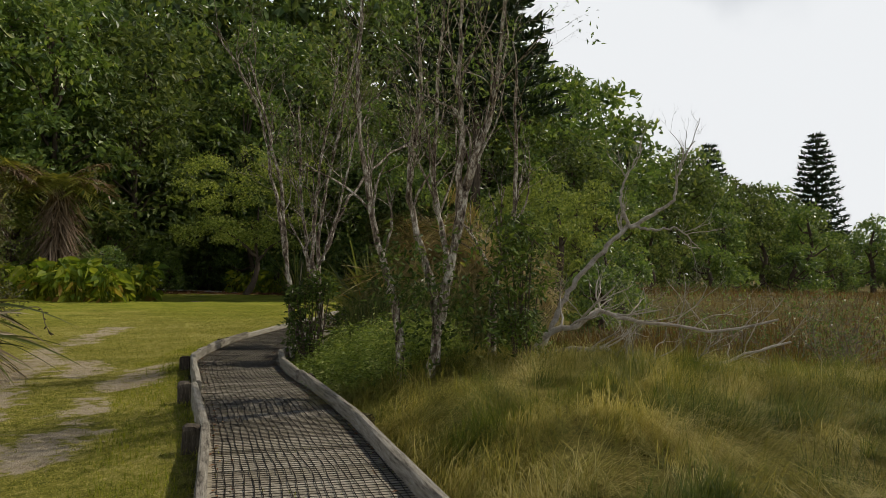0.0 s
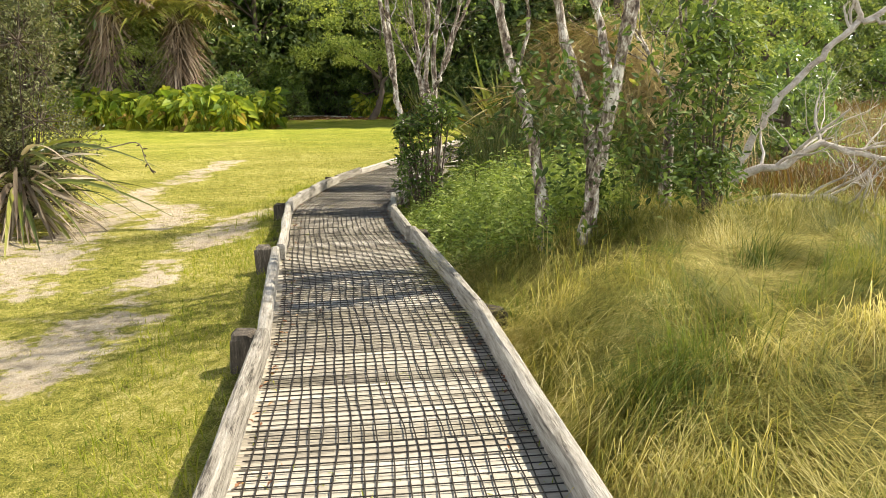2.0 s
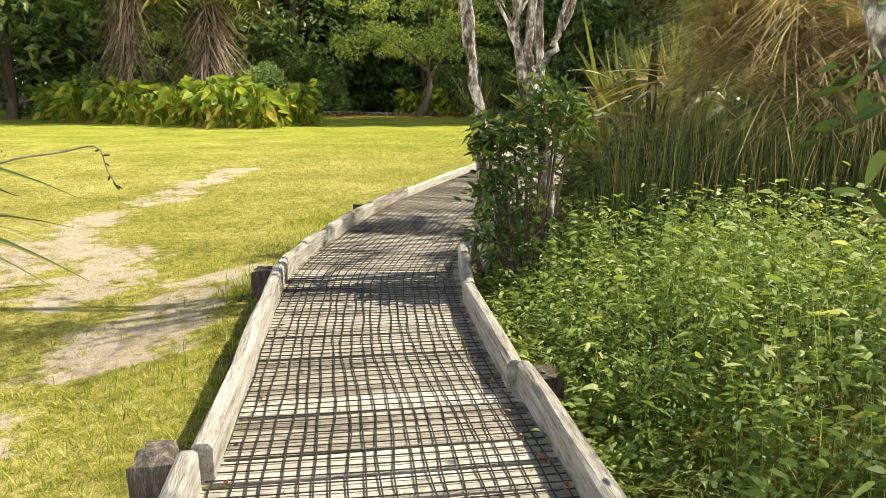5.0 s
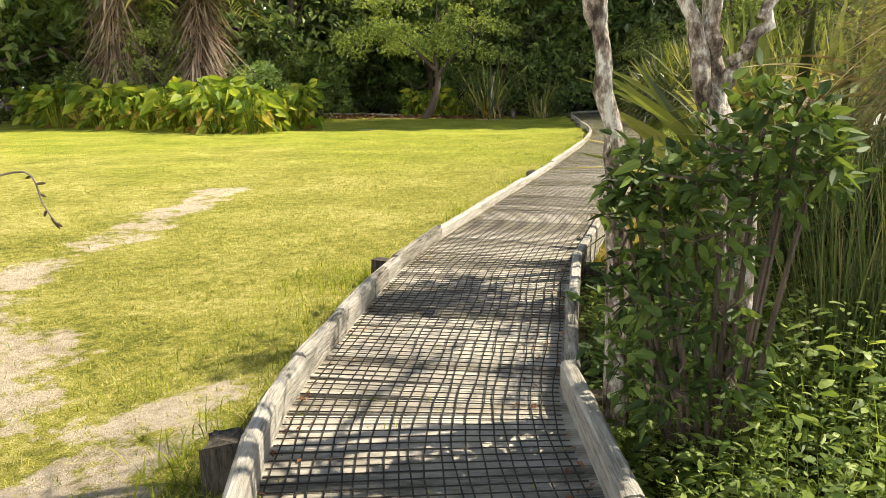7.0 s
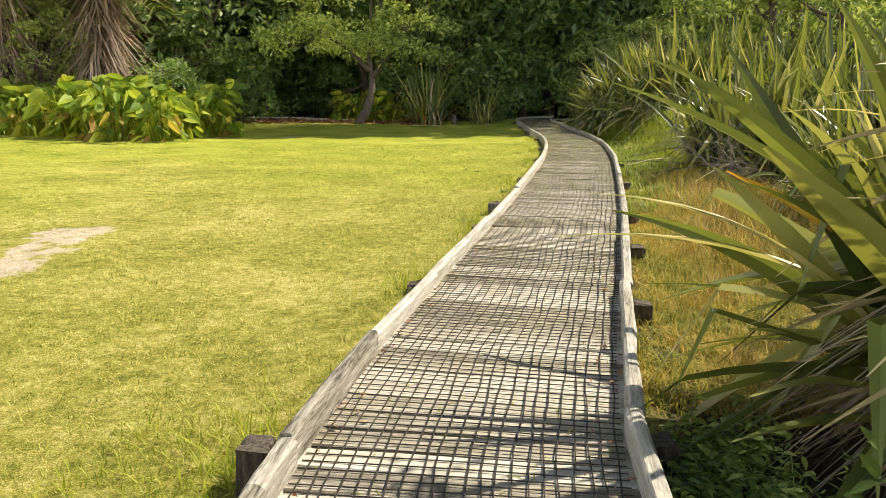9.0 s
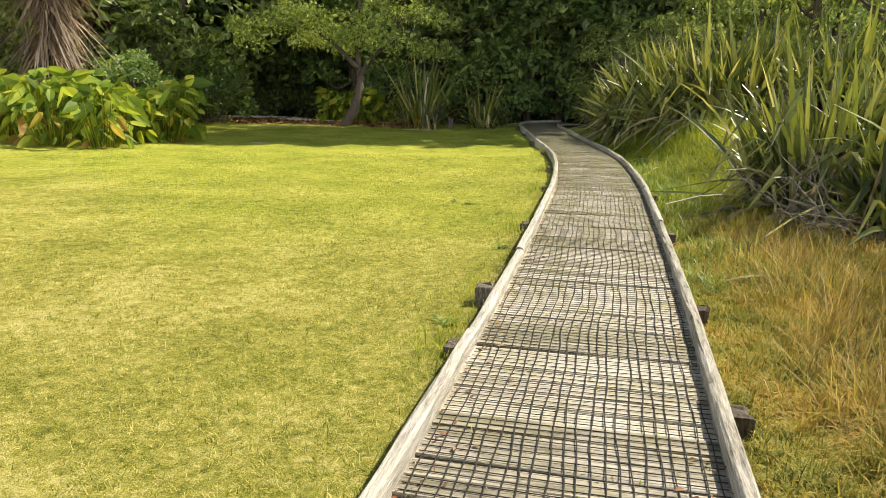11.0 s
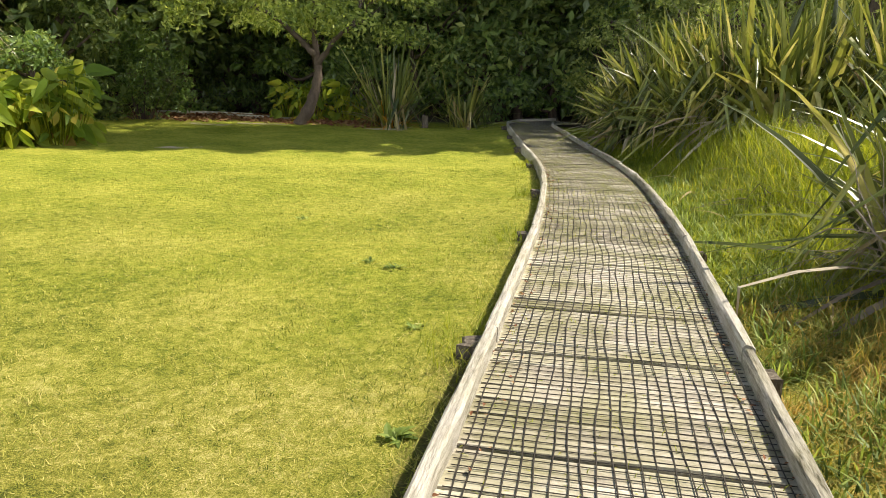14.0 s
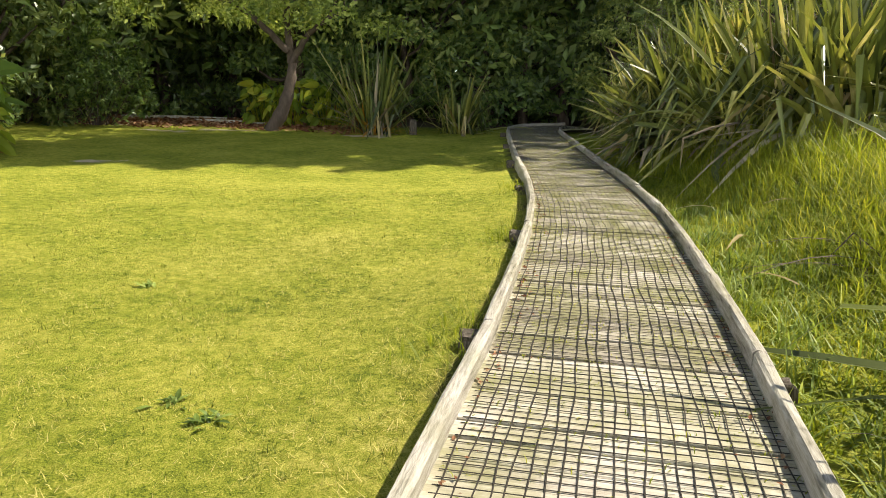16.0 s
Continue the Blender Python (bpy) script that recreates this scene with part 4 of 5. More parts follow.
rng = np.random.default_rng(23)
FLAX = [flax(44, 2.0, 0.118, "tall green flax bush with strap leaves beside the grass", 0.65, 60, 0.7, inner=190), flax(40, 1.8, 0.105, "green and yellow flax bush with drooping leaves", 0.85, 70, 0.9, inner=190), flax(42, 2.2, 0.12, "large upright flax bush with broad strap leaves", 0.5, 54, 0.6, inner=200)]
for i, (x, y, s) in enumerate([(2.1, 19.3, 0.7), (1.75, 20.6, 0.85), (1.05, 21.7, 1.0), (1.4, 22.2, 1.05), (3.3, 23.6, 1.1), (0.9, 29.8, 1.05), (1.6, 29.3, 1.1), (0.25, 30.4, 0.95), (2.2, 30.2, 1.15), (3.0, 28.6, 1.1), (1.8, 21.3, 1.25), (2.8, 22.0, 1.2), (3.6, 25.2, 1.2), (3.1, 21.0, 1.1), (0.9, 31.3, 0.75), (0.6, 32.4, 0.95), (2.2, 32.3, 1.1), (-0.3, 32.4, 0.8), (-0.7, 32.3, 0.85),
                              (1.5, 32.6, 1.05), (2.9, 33.6, 1.2), (1.9, 34.0, 1.2), (2.7, 31.6, 1.15), (-0.1, 31.7, 0.95), (0.7, 31.9, 1.1), (-0.5, 33.1, 0.9), (0.2, 33.4, 1.0), (-0.9, 34.6, 0.85), (-0.2, 35.0, 1.0), (-1.2, 36.1, 0.75), (-0.5, 36.6, 0.9),
                              (1.6, 31.5, 1.15), (3.3, 30.4, 1.15), (3.4, 28.2, 1.15), (1.2, 33.6, 1.15), (0.6, 35.4, 1.1), (-1.4, 37.6, 0.65), (3.9, 26.6, 1.15), (1.5, 17.4, 0.7), (1.8, 16.0, 0.8), (1.7, 14.6, 0.85), (2.4, 18.8, 1.0), (2.5, 16.8, 1.0)]):
    f = put(FLAX[i % 3], x, y, float(rng.uniform(0, 360)), float(s) * (1.15 if 28 < y < 32.5 else 1.0))
    f.matrix_basis = f.matrix_basis @ pose(0, 0, 0, float(rng.normal()) * (5 if y < 25 else 12), float(rng.normal()) * (5 if y < 25 else 12), 0)
FLAX[0].location, FLAX[1].location, FLAX[2].location = (3.4, 32.2, -0.15), (2.4, 33.0, -0.15), (1.6, 35.0, -0.15)
f1 = flax(60, 2.7, 0.1, "spiky grey-green flax on a bed of dry leaves", 0.66, 40, 0.3, "lawn-edge flax", 50)
f1.location = (-7.2, 36.9, -0.17)
p, d, ln, w, b, k = flax_geo(46, 0.95, 0.07, 1.1, droop=0.9, base=0.4)
part("rusty_base", blades(p, d, ln, w, b, 5, 0.1, power=2.2), M_RUST, f1, "rust-orange withered leaves")
f2 = flax(55, 1.9, 0.08, "bronze-tinted flax beside the lawn path", 0.85, 30, 0.5, "lawn-edge flax", 40)
f2.location = (-5.3, 38.2, -0.17)
stub = part("stump", tube([(0, 0, 0), (0, 0, 0.4), (0.01, 0, 0.42), (0.01, 0, 0.425)], [0.1, 0.09, 0.07, 0.001], 9), M_POST, None)
stub.location = (-6.3, 37.2, -0.2)
tagged(stub, "short dark timber stump between two flax bushes", "stump")


def hero_flax():
    """The flax whose leaves hang over the path: every leaf a part."""
    t = thing("flax_bush", (0.45, 12.4, -0.15), "large flax bush with broad leaves arching over the boardwalk", "flax", "flax bushes")
    p, d, ln, w, b, k = flax_geo(105, 1.5, 0.108, 1.6, 0.4, 0.45, 0.35, aim=math.pi * 0.98)
    d[:, 2] += np.where(d[:, 1] < -0.1, 0.28, 0.02)
    p[:, 2] += rng.uniform(0.1, 0.7, 105)
    ln = np.minimum(ln, 1.45 / np.maximum(-unit(d)[:, 0] * (1 + 0.45 * b), 0.3))
    for i in range(105):
        g = blades(p[i:i + 1], d[i:i + 1], ln[i], w[i], b[i], 9, 0.28, power=3.0, kink=k[i:i + 1], roll=rng.normal(size=1) * 0.5 + 0.55)
        rust = i % 24 == 3 and k[i] > 1
        part("leaf", g, M_RUST if rust else M_FLAX, t, "orange withered leaf" if rust else "")
    n = 170
    p = np.stack([rng.uniform(-0.35, 0.6, n), rng.uniform(-0.9, 0.1, n), rng.uniform(0.35, 1.45, n)], -1)
    a = math.pi + rng.normal(size=n) * 0.9
    d = np.stack([np.cos(a), np.sin(a), rng.normal(size=n) * 0.35], -1)
    part("dead_leaves", blades(p, d, rng.uniform(0.3, 0.65, n), rng.uniform(0.02, 0.05, n), rng.uniform(0.2, 0.8, n), 6, 0.15, power=2.6, roll=rng.normal(size=n) * 0.6), M_STRAW, t, "pale dead leaves fallen across one another")
    n = 1100
    a = rng.uniform(0, 2 * np.pi, n)
    p = np.stack([0.25 + np.cos(a) * 0.3, -0.05 + np.sin(a) * 0.3, rng.uniform(0.2, 0.85, n)], -1)
    d = np.stack([np.cos(a), np.sin(a), rng.normal(size=n) * 0.3], -1)
    part("dry_skirt", blades(p, d, rng.uniform(0.35, 0.8, n), rng.uniform(0.006, 0.02, n), rng.uniform(0.5, 1.3, n), 6, 0.1), M_FLAX_DRY, t, "thatch of withered brown leaves")


rng = np.random.default_rng(29)
hero_flax()


def broad_plant():
    t = thing("broad_leaved_plant", (0, 0, 0), "bright green broad-leaved plant with yellowed lower leaves", "plant", "broad-leaved clump")
    n = 76
    a = rng.uniform(0, 2 * np.pi, n)
    r = 0.72 * np.sqrt(rng.random(n))
    z = np.where(np.arange(n) < 5, rng.uniform(1.25, 1.6, n), rng.uniform(0.08, 1.4, n)) * (1.05 - 0.25 * r)
    tip = np.stack([np.cos(a) * r, np.sin(a) * r, z], -1)
    part("leafstalk", joined([tube(curve_through([(0.5 * q[0], 0.5 * q[1], 0), (0.85 * q[0], 0.85 * q[1], q[2] * 0.7), q], 5), np.linspace(0.012, 0.006, 5), 3) for q in tip]), M_LUSH, t)
    for i in range(n):
        low = z[i] < 0.75
        out = np.array([[math.cos(a[i]) + rng.normal() * 0.4, math.sin(a[i]) + rng.normal() * 0.4, rng.uniform(-0.9, 0.3) if low else rng.uniform(-0.9, 0.6) if i > 4 else rng.uniform(0.5, 1.5)]])
        ln = rng.uniform(0.16, 0.34) if low else rng.uniform(0.2, 0.4) if i > 4 else rng.uniform(0.36, 0.52)
        old = low and rng.random() < 0.34
        part("leaf", blades(tip[i:i + 1], out, ln, ln * rng.uniform(0.6, 0.85), rng.uniform(0.2, 1.0), 5, 0.16, oval=True, roll=rng.normal(size=1) * 1.5), M_BROAD_OLD if old else M_BROAD, t, "yellowed withered leaf" if old else "")
    return t


rng = np.random.default_rng(25)
BROAD = broad_plant()
n_broad = 0
for y in np.arange(26.2, 33.0, 0.95):
    for x in np.arange(-23.5, -11.4, 0.95):
        edge = np.interp(x, [-23, -19.5, -13, -11.9], [29.5, 28.2, 26.9, 26.6])
        if y < edge or y > edge + 3.6 or (x > -12.2 and y > 31.5):
            continue
        put(BROAD, x + rng.uniform(-0.3, 0.3), y + rng.uniform(-0.3, 0.3), float(rng.uniform(0, 360)), float(rng.uniform(0.75, 1.12)))
BROAD.location = (-11.75, 29.2, -0.15)
for x, y in [(-10.9, 38.7), (-10.1, 38.3), (-9.0, 38.6)]:
    put(BROAD, x, y, float(rng.uniform(0, 360)), 0.8)


def palm(x, y, height, lean):
    t = thing("palm", (x, y, -0.2), "old palm with a shaggy skirt of dead fronds", "palm", "shaggy palms")
    top = np.array([lean, 0.0, height])
    part("trunk", tube(curve_through([(0, 0, 0), top * 0.5 + (0.1, 0, 0), top], 10), np.linspace(0.28, 0.2, 10), 9), M_DARKBARK, t, smooth=True)

    def frond(way, ln, droop, wl):
        q = np.linspace(0.1, 1, 26)[:, None]
        mid = top + way * ln * q + np.array([0, 0, -droop * ln]) * q ** 2
        side = unit(np.cross(way, np.array([0, 0, 1.0])))
        ps = np.concatenate([mid, mid])
        ds = np.concatenate([unit(side + way * 0.7 + np.array([0, 0, -0.25])) + 0 * mid, unit(-side + way * 0.7 + np.array([0, 0, -0.25])) + 0 * mid])
        return blades(ps, ds + rng.normal(size=ds.shape) * 0.15, wl * rng.uniform(0.6, 1.1, 52), 0.085, 0.5, 3)
    for k in range(20):
        a = k * 2.4
        e = rng.uniform(0.1, 1.1)
        part("frond", frond(unit(np.array([math.cos(a), math.sin(a), e])), rng.uniform(1.9, 2.8), rng.uniform(0.3, 0.8), 0.9), M_PALM if k % 4 else M_THATCH, t)
    n = 900
    a, u = rng.uniform(0, 2 * np.pi, n), rng.random(n) ** 0.8
    girth = rng.uniform(0.15, 0.42, n)
    p = np.stack([np.cos(a) * girth + lean * (1 - 0.5 * u), np.sin(a) * girth, height - 0.1 - u * height * 0.55], -1)
    d = np.stack([np.cos(a) * 0.5, np.sin(a) * 0.5, -np.ones(n) * 0.6], -1) + rng.normal(size=(n, 3)) * np.array([0.6, 0.6, 0.45])
    part("dead_skirt", blades(p, d, rng.uniform(0.3, 1.6, n), rng.uniform(0.03, 0.08, n), 0.9, 5, kink=np.where(rng.random(n) < 0.4, 0.5, 2.0)), M_THATCH, t, "hanging grey-brown dead fronds")


palm(-19.1, 29.9, 5.4, 0.2)
palm(-17.0, 31.4, 5.0, 0.5)


def logs(x, y, ln, turn):
    o = part("log", tube(curve_through([(-ln / 2, 0, 0.06), (0, 0.06, 0.08), (ln / 2, -0.03, 0.06)], 9), np.linspace(0.07, 0.05, 9), 7), M_DEADWOOD, None, smooth=True)
    o.matrix_basis = pose(x, y, -0.17, 0, 0, turn)
    tagged(o, "long weathered log edging the lawn", "log", "edging logs")


logs(-14.5, 39.9, 3.2, 12)
logs(-11.9, 38.6, 2.6, -8)


# ---- beside the path ----
def spread_shrub(name, place, cs, per, size, mat_leaf, label, category, glossy=True):
    t = thing(name, place, label, category)
    o = np.array(place)
    wood, tips = [], []
    for c, r in cs:
        q = np.array(c) - o
        wood.append(tube(curve_through([(q[0] * 0.3, q[1] * 0.3, 0), (q[0] * 0.7, q[1] * 0.7, q[2] * 0.6), q], 6), np.linspace(0.012, 0.006, 6), 4))
        for _ in range(per):
            e = ball(1)[0]
            tips.append((q + e * r * rng.uniform(0.5, 1.05), unit(e + np.array([0, 0, 0.4]))))
            if rng.random() < 0.25:
                wood.append(tube([q, tips[-1][0]], [0.006, 0.003], 3))
    part("branchwork", joined(wood), M_DARKBARK, t)
    part("foliage", leaf_tufts(tips, 6, 0.03, size, glossy), mat_leaf, t)


spread_shrub("glossy_shrub", (-0.15, 9.4, -0.15), [((-0.44, 9.42, 0.9), 0.09), ((-0.36, 9.36, 0.92), 0.12), ((-0.24, 9.32, 0.92), 0.12), ((-0.12, 9.3, 1.0), 0.12), ((-0.06, 9.32, 1.1), 0.1), ((0.04, 9.34, 1.08), 0.11), ((0.1, 9.36, 0.96), 0.08), ((0.0, 9.32, 0.9), 0.12),
             ((-0.44, 9.42, 0.72), 0.13), ((-0.3, 9.32, 0.74), 0.14), ((-0.16, 9.3, 0.76), 0.12), ((-0.42, 9.45, 0.5), 0.14), ((-0.28, 9.36, 0.52), 0.15), ((-0.16, 9.36, 0.5), 0.13), ((-0.4, 9.48, 0.26), 0.15), ((-0.28, 9.3, 0.24), 0.13), ((-0.1, 9.3, 0.3), 0.12)], 17, 0.055, M_GLOSSY, "glossy dark green shrub at the foot of a tree", "shrub")
spread_shrub("leafy_bush", (-5.0, 8.9, -0.15), [((-5.05 + rng.normal() * 0.34, 8.9 + rng.normal() * 0.34, rng.uniform(0.1, 2.8)), rng.uniform(0.3, 0.46)) for _ in range(58)], 85, 0.05, M_OLIVE, "rounded small-leaved bush at the edge of the sand", "bush", False)
spread_shrub("glossy_shrub", (0.35, 10.6, -0.15), [((0.35 + rng.normal() * 0.3, 10.6 + rng.normal() * 0.3, rng.uniform(0.1, 0.75)), rng.uniform(0.22, 0.34)) for _ in range(9)], 44, 0.06, M_GLOSSY, "dark green shrub shaded by a tree", "shrub")
spread_shrub("ivy_shrub", (2.6, 7.7, 0.1), [((2.6 + rng.normal() * 0.15, 7.7 + rng.normal() * 0.25, rng.uniform(0.2, 2.0)), rng.uniform(0.13, 0.2)) for _ in range(15)], 40, 0.04, M_GLOSSY, "upright ivy-green shrub beside a pale trunk", "shrub")
rng = np.random.default_rng(26)


def drooping_flax(place):
    """An old flax whose leaves all hang outward from a raised crown."""
    t = thing("flax_bush", place, "flax with drooping withered leaves at the sand's edge", "flax", "sand-edge flax")
    n = 75
    a = rng.uniform(0, 2 * np.pi, n)
    p = np.stack([np.cos(a) * 0.22, np.sin(a) * 0.22, rng.uniform(0.3, 0.85, n)], -1)
    d = np.stack([np.cos(a), np.sin(a), rng.uniform(-0.1, 0.75, n)], -1)
    ln = rng.uniform(0.6, 1.1, n)
    for i in range(n):
        part("leaf", blades(p[i:i + 1], d[i:i + 1], ln[i], rng.uniform(0.05, 0.085), rng.uniform(0.5, 1.1), 7, 0.22, power=2.8, roll=rng.normal(size=1) * 0.5), M_FLAX_DRY if i % 3 == 0 else M_FLAX, t, "withered straw-coloured leaf" if i % 3 == 0 else "")
    n = 120
    a = rng.uniform(0, 2 * np.pi, n)
    p = np.stack([np.cos(a) * 0.2, np.sin(a) * 0.2, rng.uniform(0.15, 0.7, n)], -1)
    d = np.stack([np.cos(a), np.sin(a), rng.uniform(-0.5, 0.2, n)], -1)
    part("dry_skirt", blades(p, d, rng.uniform(0.4, 0.85, n), 0.045, rng.uniform(0.6, 1.2, n), 6, 0.1, power=2.2), M_FLAX_DRY, t, "withered leaves hanging to the sand")


drooping_flax((-4.45, 8.3, -0.15))


def seed_stalk():
    t = thing("seed_stalk", (-7.0, 11.6, -0.1), "dry bent flower stalk with dark seed pods", "stalk")
    o = np.array(t.location)
    line = curve_through(np.array([(-7.0, 11.6, -0.1), (-6.7, 11.75, 0.3), (-6.0, 12.0, 0.44), (-5.6, 12.1, 0.5), (-5.52, 12.15, 0.22), (-5.42, 12.2, 0.0)]) - o, 20)
    part("stalk", tube(line, np.linspace(0.014, 0.006, 20), 5), M_TWIG, t)
    for i in (12, 13, 14, 16, 17, 18, 19):
        q = line[i]
        e = unit(rng.normal(size=3))
        part("seed_pod", tube([q, q + e * 0.03, q + e * 0.07, q + e * 0.09], [0.004, 0.014, 0.011, 0.002], 5), M_DARKBARK, t)


seed_stalk()


def scatter(n, x0, x1, y0, y1):
    return rng.uniform(x0, x1, n), rng.uniform(y0, y1, n)


def on_ground(x, y, lift=0.0):
    return np.stack([x, y, ground_z(x, y) + lift], -1)


def leafy_weeds():
    """The low green growth that fills the corner between the kerb and the trees."""
    x, y = scatter(9500, -0.9, 2.6, 6.6, 12.2)
    dx = x - line_x(y)
    keep = (dx > 0.66) & (dx < 2.5) & ~((y < 7.4) & (dx > 1.5)) & ~((y > 11.2) & (dx > 1.1))
    x, y, dx = x[keep], y[keep], dx[keep]
    h = (0.13 + 0.5 * ease(dx, 0.6, 1.4) * rng.random(len(x))) * np.where(y > 10.4, 0.6, 1.0)
    p = on_ground(x, y)
    top = p + np.stack([rng.normal(size=len(x)) * 0.06, rng.normal(size=len(x)) * 0.06, h], -1)
    stems_geo = blades(p, top - p, np.linalg.norm(top - p, axis=1), 0.005, 0.1, 2)
    k = 15
    u = rng.random((len(x), k, 1)) * 0.8 + 0.2
    q = (p[:, None] * (1 - u) + top[:, None] * u).reshape(-1, 3)
    n = len(q)
    a = rng.uniform(0, 2 * np.pi, n)
    d = np.stack([np.cos(a), np.sin(a), rng.uniform(-0.2, 0.9, n)], -1)
    ln = 0.013 + 0.042 * rng.random(n) ** 2.0
    q = q + rng.normal(size=(n, 3)) * 0.022
    g = blades(q, d, ln, ln * rng.uniform(0.25, 0.6, n), rng.uniform(0.2, 0.9, n), 3, oval=True, roll=rng.normal(size=n) * 0.7)
    t = thing("leafy_weeds", (0, 0, 0), "tangle of low leafy green weeds along the kerb", "weeds", kind="stuff")
    part("stems", stems_geo, M_WEED, t)
    part("leaves", g, M_WEED, t)


leafy_weeds()


def grass_patch(name, x, y, length, width, bend, mat_leaf, label, lean=0.5, segs=3, clump=0.0, lift=0.0, heading=None):
    n = len(x)
    p = on_ground(x, y, lift)
    if heading is None:
        heading = rng.uniform(0, 2 * np.pi, n)
    tilt = np.abs(rng.normal(size=n)) * lean
    d = np.stack([np.cos(heading) * tilt, np.sin(heading) * tilt, np.ones(n)], -1)
    geo = blades(p, d, length * rng.uniform(0.5, 1.2, n), width, bend * rng.uniform(0.4, 1.4, n), segs)
    ob = part(name, geo, mat_leaf, None)
    return tagged(ob, label, "grass", kind="stuff")


def tussocks():
    m = 1700
    cx, cy = scatter(m, 0.6, 9.5, -1.5, 10.5)
    dx = cx - line_x(cy)
    keep = (dx > 0.72) & (dx < 8.0) & ~((dx < 2.2) & (cy > 7.2)) & (rng.random(m) < np.interp(dx, [0, 3, 8], [1, 0.9, 0.75]))
    cx, cy = cx[keep], cy[keep]
    k = 165
    head = bumps(cx, cy, 1.3) * 2.8 + rng.normal(size=len(cx)) * 0.8 - 0.6
    green = bumps(cx, cy, 1.9, 4.0) + rng.normal(size=len(cx)) * 0.35 > 0.28
    for pick, mat_leaf, name, label, hi, lean, bend, wide in ((~green, M_TUSSOCK, "straw_tussock", "long matted straw-coloured marsh grass", 0.62, 1.25, 1.1, 0.1), (green, M_TUSSOCK_GREEN, "green_tussock", "upright dark green tufts among the marsh grass", 0.56, 0.75, 0.8, 0.075)):
        ax, ay, ah = cx[pick], cy[pick], head[pick]
        n = len(ax) * k
        x = np.repeat(ax, k) + rng.normal(size=n) * wide
        y = np.repeat(ay, k) + rng.normal(size=n) * wide
        h = np.repeat(ah, k) + rng.normal(size=n) * (0.3 if lean > 1 else 0.75)
        ln = np.repeat(rng.uniform(0.25, hi * 1.15, len(ax)), k)
        ok = x - line_x(y) > 0.64
        grass_patch(name, x[ok], y[ok], ln[ok], 0.0042, bend, mat_leaf, label, lean, 2, heading=h[ok])


rng = np.random.default_rng(27)
tussocks()


def marsh():
    x, y = scatter(60000, 2.5, 34, 9.3, 60)
    dx = x - line_x(y)
    keep = (dx > np.interp(y, [7, 12, 18], [3.0, 4.0, 8])) & (rng.random(len(x)) < np.interp(y, [7, 20, 60], [1, 0.7, 0.25])) & (x < 6 + y * 0.7)
    x, y = x[keep], y[keep]
    tall = np.clip(0.4 + 0.35 * bumps(x, y, 0.5) + 0.2 * bumps(x, y, 1.7, 3.0) + 0.35 * ease(np.hypot(x - 5.5, (y - 14.5) * 0.8), 5, 1), 0.15, 1.3)
    hx, hy = scatter(9000, 2.9, 7.5, 9.4, 14.5)
    fade = ease(np.hypot((hx - 5.2) / 2.5, (hy - 11.9) / 2.6), 1.0, 0.45)
    ok = (bumps(hx, hy, 1.4, 2.0) + 0.4 * rng.normal(size=9000) > -0.2) & (rng.random(9000) < fade)
    hx, hy = hx[ok], hy[ok]
    x, y, tall = np.r_[x, hx], np.r_[y, hy], np.r_[tall, 0.55 + 0.3 * bumps(hx, hy, 0.9) + 0.15 * rng.random(len(hx))]
    grass_patch("marsh_grass", x, y, tall, 0.02, 0.35, M_MARSH, "rust-brown and olive marsh grass reaching to the wood", 0.35, 3)


marsh()


def twiggy_shrub(x, y, h, w, label, n=15):
    z = float(ground_z(np.array(x), np.array(y)))
    t = thing("twiggy_shrub", (x, y, z), label, "shrub", "grey twiggy shrubs")
    wood, tips = [], []
    for _ in range(n):
        branch_out((rng.normal() * w * 0.2, rng.normal() * w * 0.2, 0), unit(np.array([rng.normal() * w, rng.normal() * w, h])), h * rng.uniform(0.5, 0.9), 0.012, 3, wood, tips, 0.7, 0.1)
    part("branchwork", joined(wood), M_TWIG, t)
    pick = [tips[i] for i in rng.permutation(len(tips))[:400]]
    part("foliage", leaf_tufts(pick, 3, 0.05, 0.05), M_LEAF_FAR, t)


for x, y, h, w in [(0.2, 34.2, 2.6, 0.8), (1.0, 33.0, 2.8, 0.8), (5.6, 10.4, 1.1, 0.9), (6.8, 9.8, 1.0, 0.9), (7.6, 11.0, 1.2, 0.9), (4.9, 11.5, 1.1, 0.8)]:
    twiggy_shrub(x, y, h, w, "grey twiggy shrub with sparse leaves")


def dead_brush(x, y, label):
    t = thing("dead_brush", (x, y, -0.12), label, "brush", "dead brush")
    wood, tips = [], []
    for _ in range(6):
        branch_out((rng.normal() * 0.15, rng.normal() * 0.3, 0.05), unit(np.array([-0.8, rng.normal() * 0.7, rng.uniform(0.1, 0.7)])), rng.uniform(0.7, 1.3), 0.013, 3, wood, tips, 0.55, 0.0)
    part("brushwood", joined(wood), M_TWIG, t)


dead_brush(1.25, 20.0, "grey dead brushwood leaning out of the flax")
dead_brush(1.15, 20.9, "grey dead brushwood under the flax leaves")
for x, y in [(1.15, 21.1), (1.3, 21.8), (1.2, 29.0), (0.5, 31.2), (0.0, 32.0)]:
    dead_brush(x, y, "grey dead brushwood under the flax leaves")


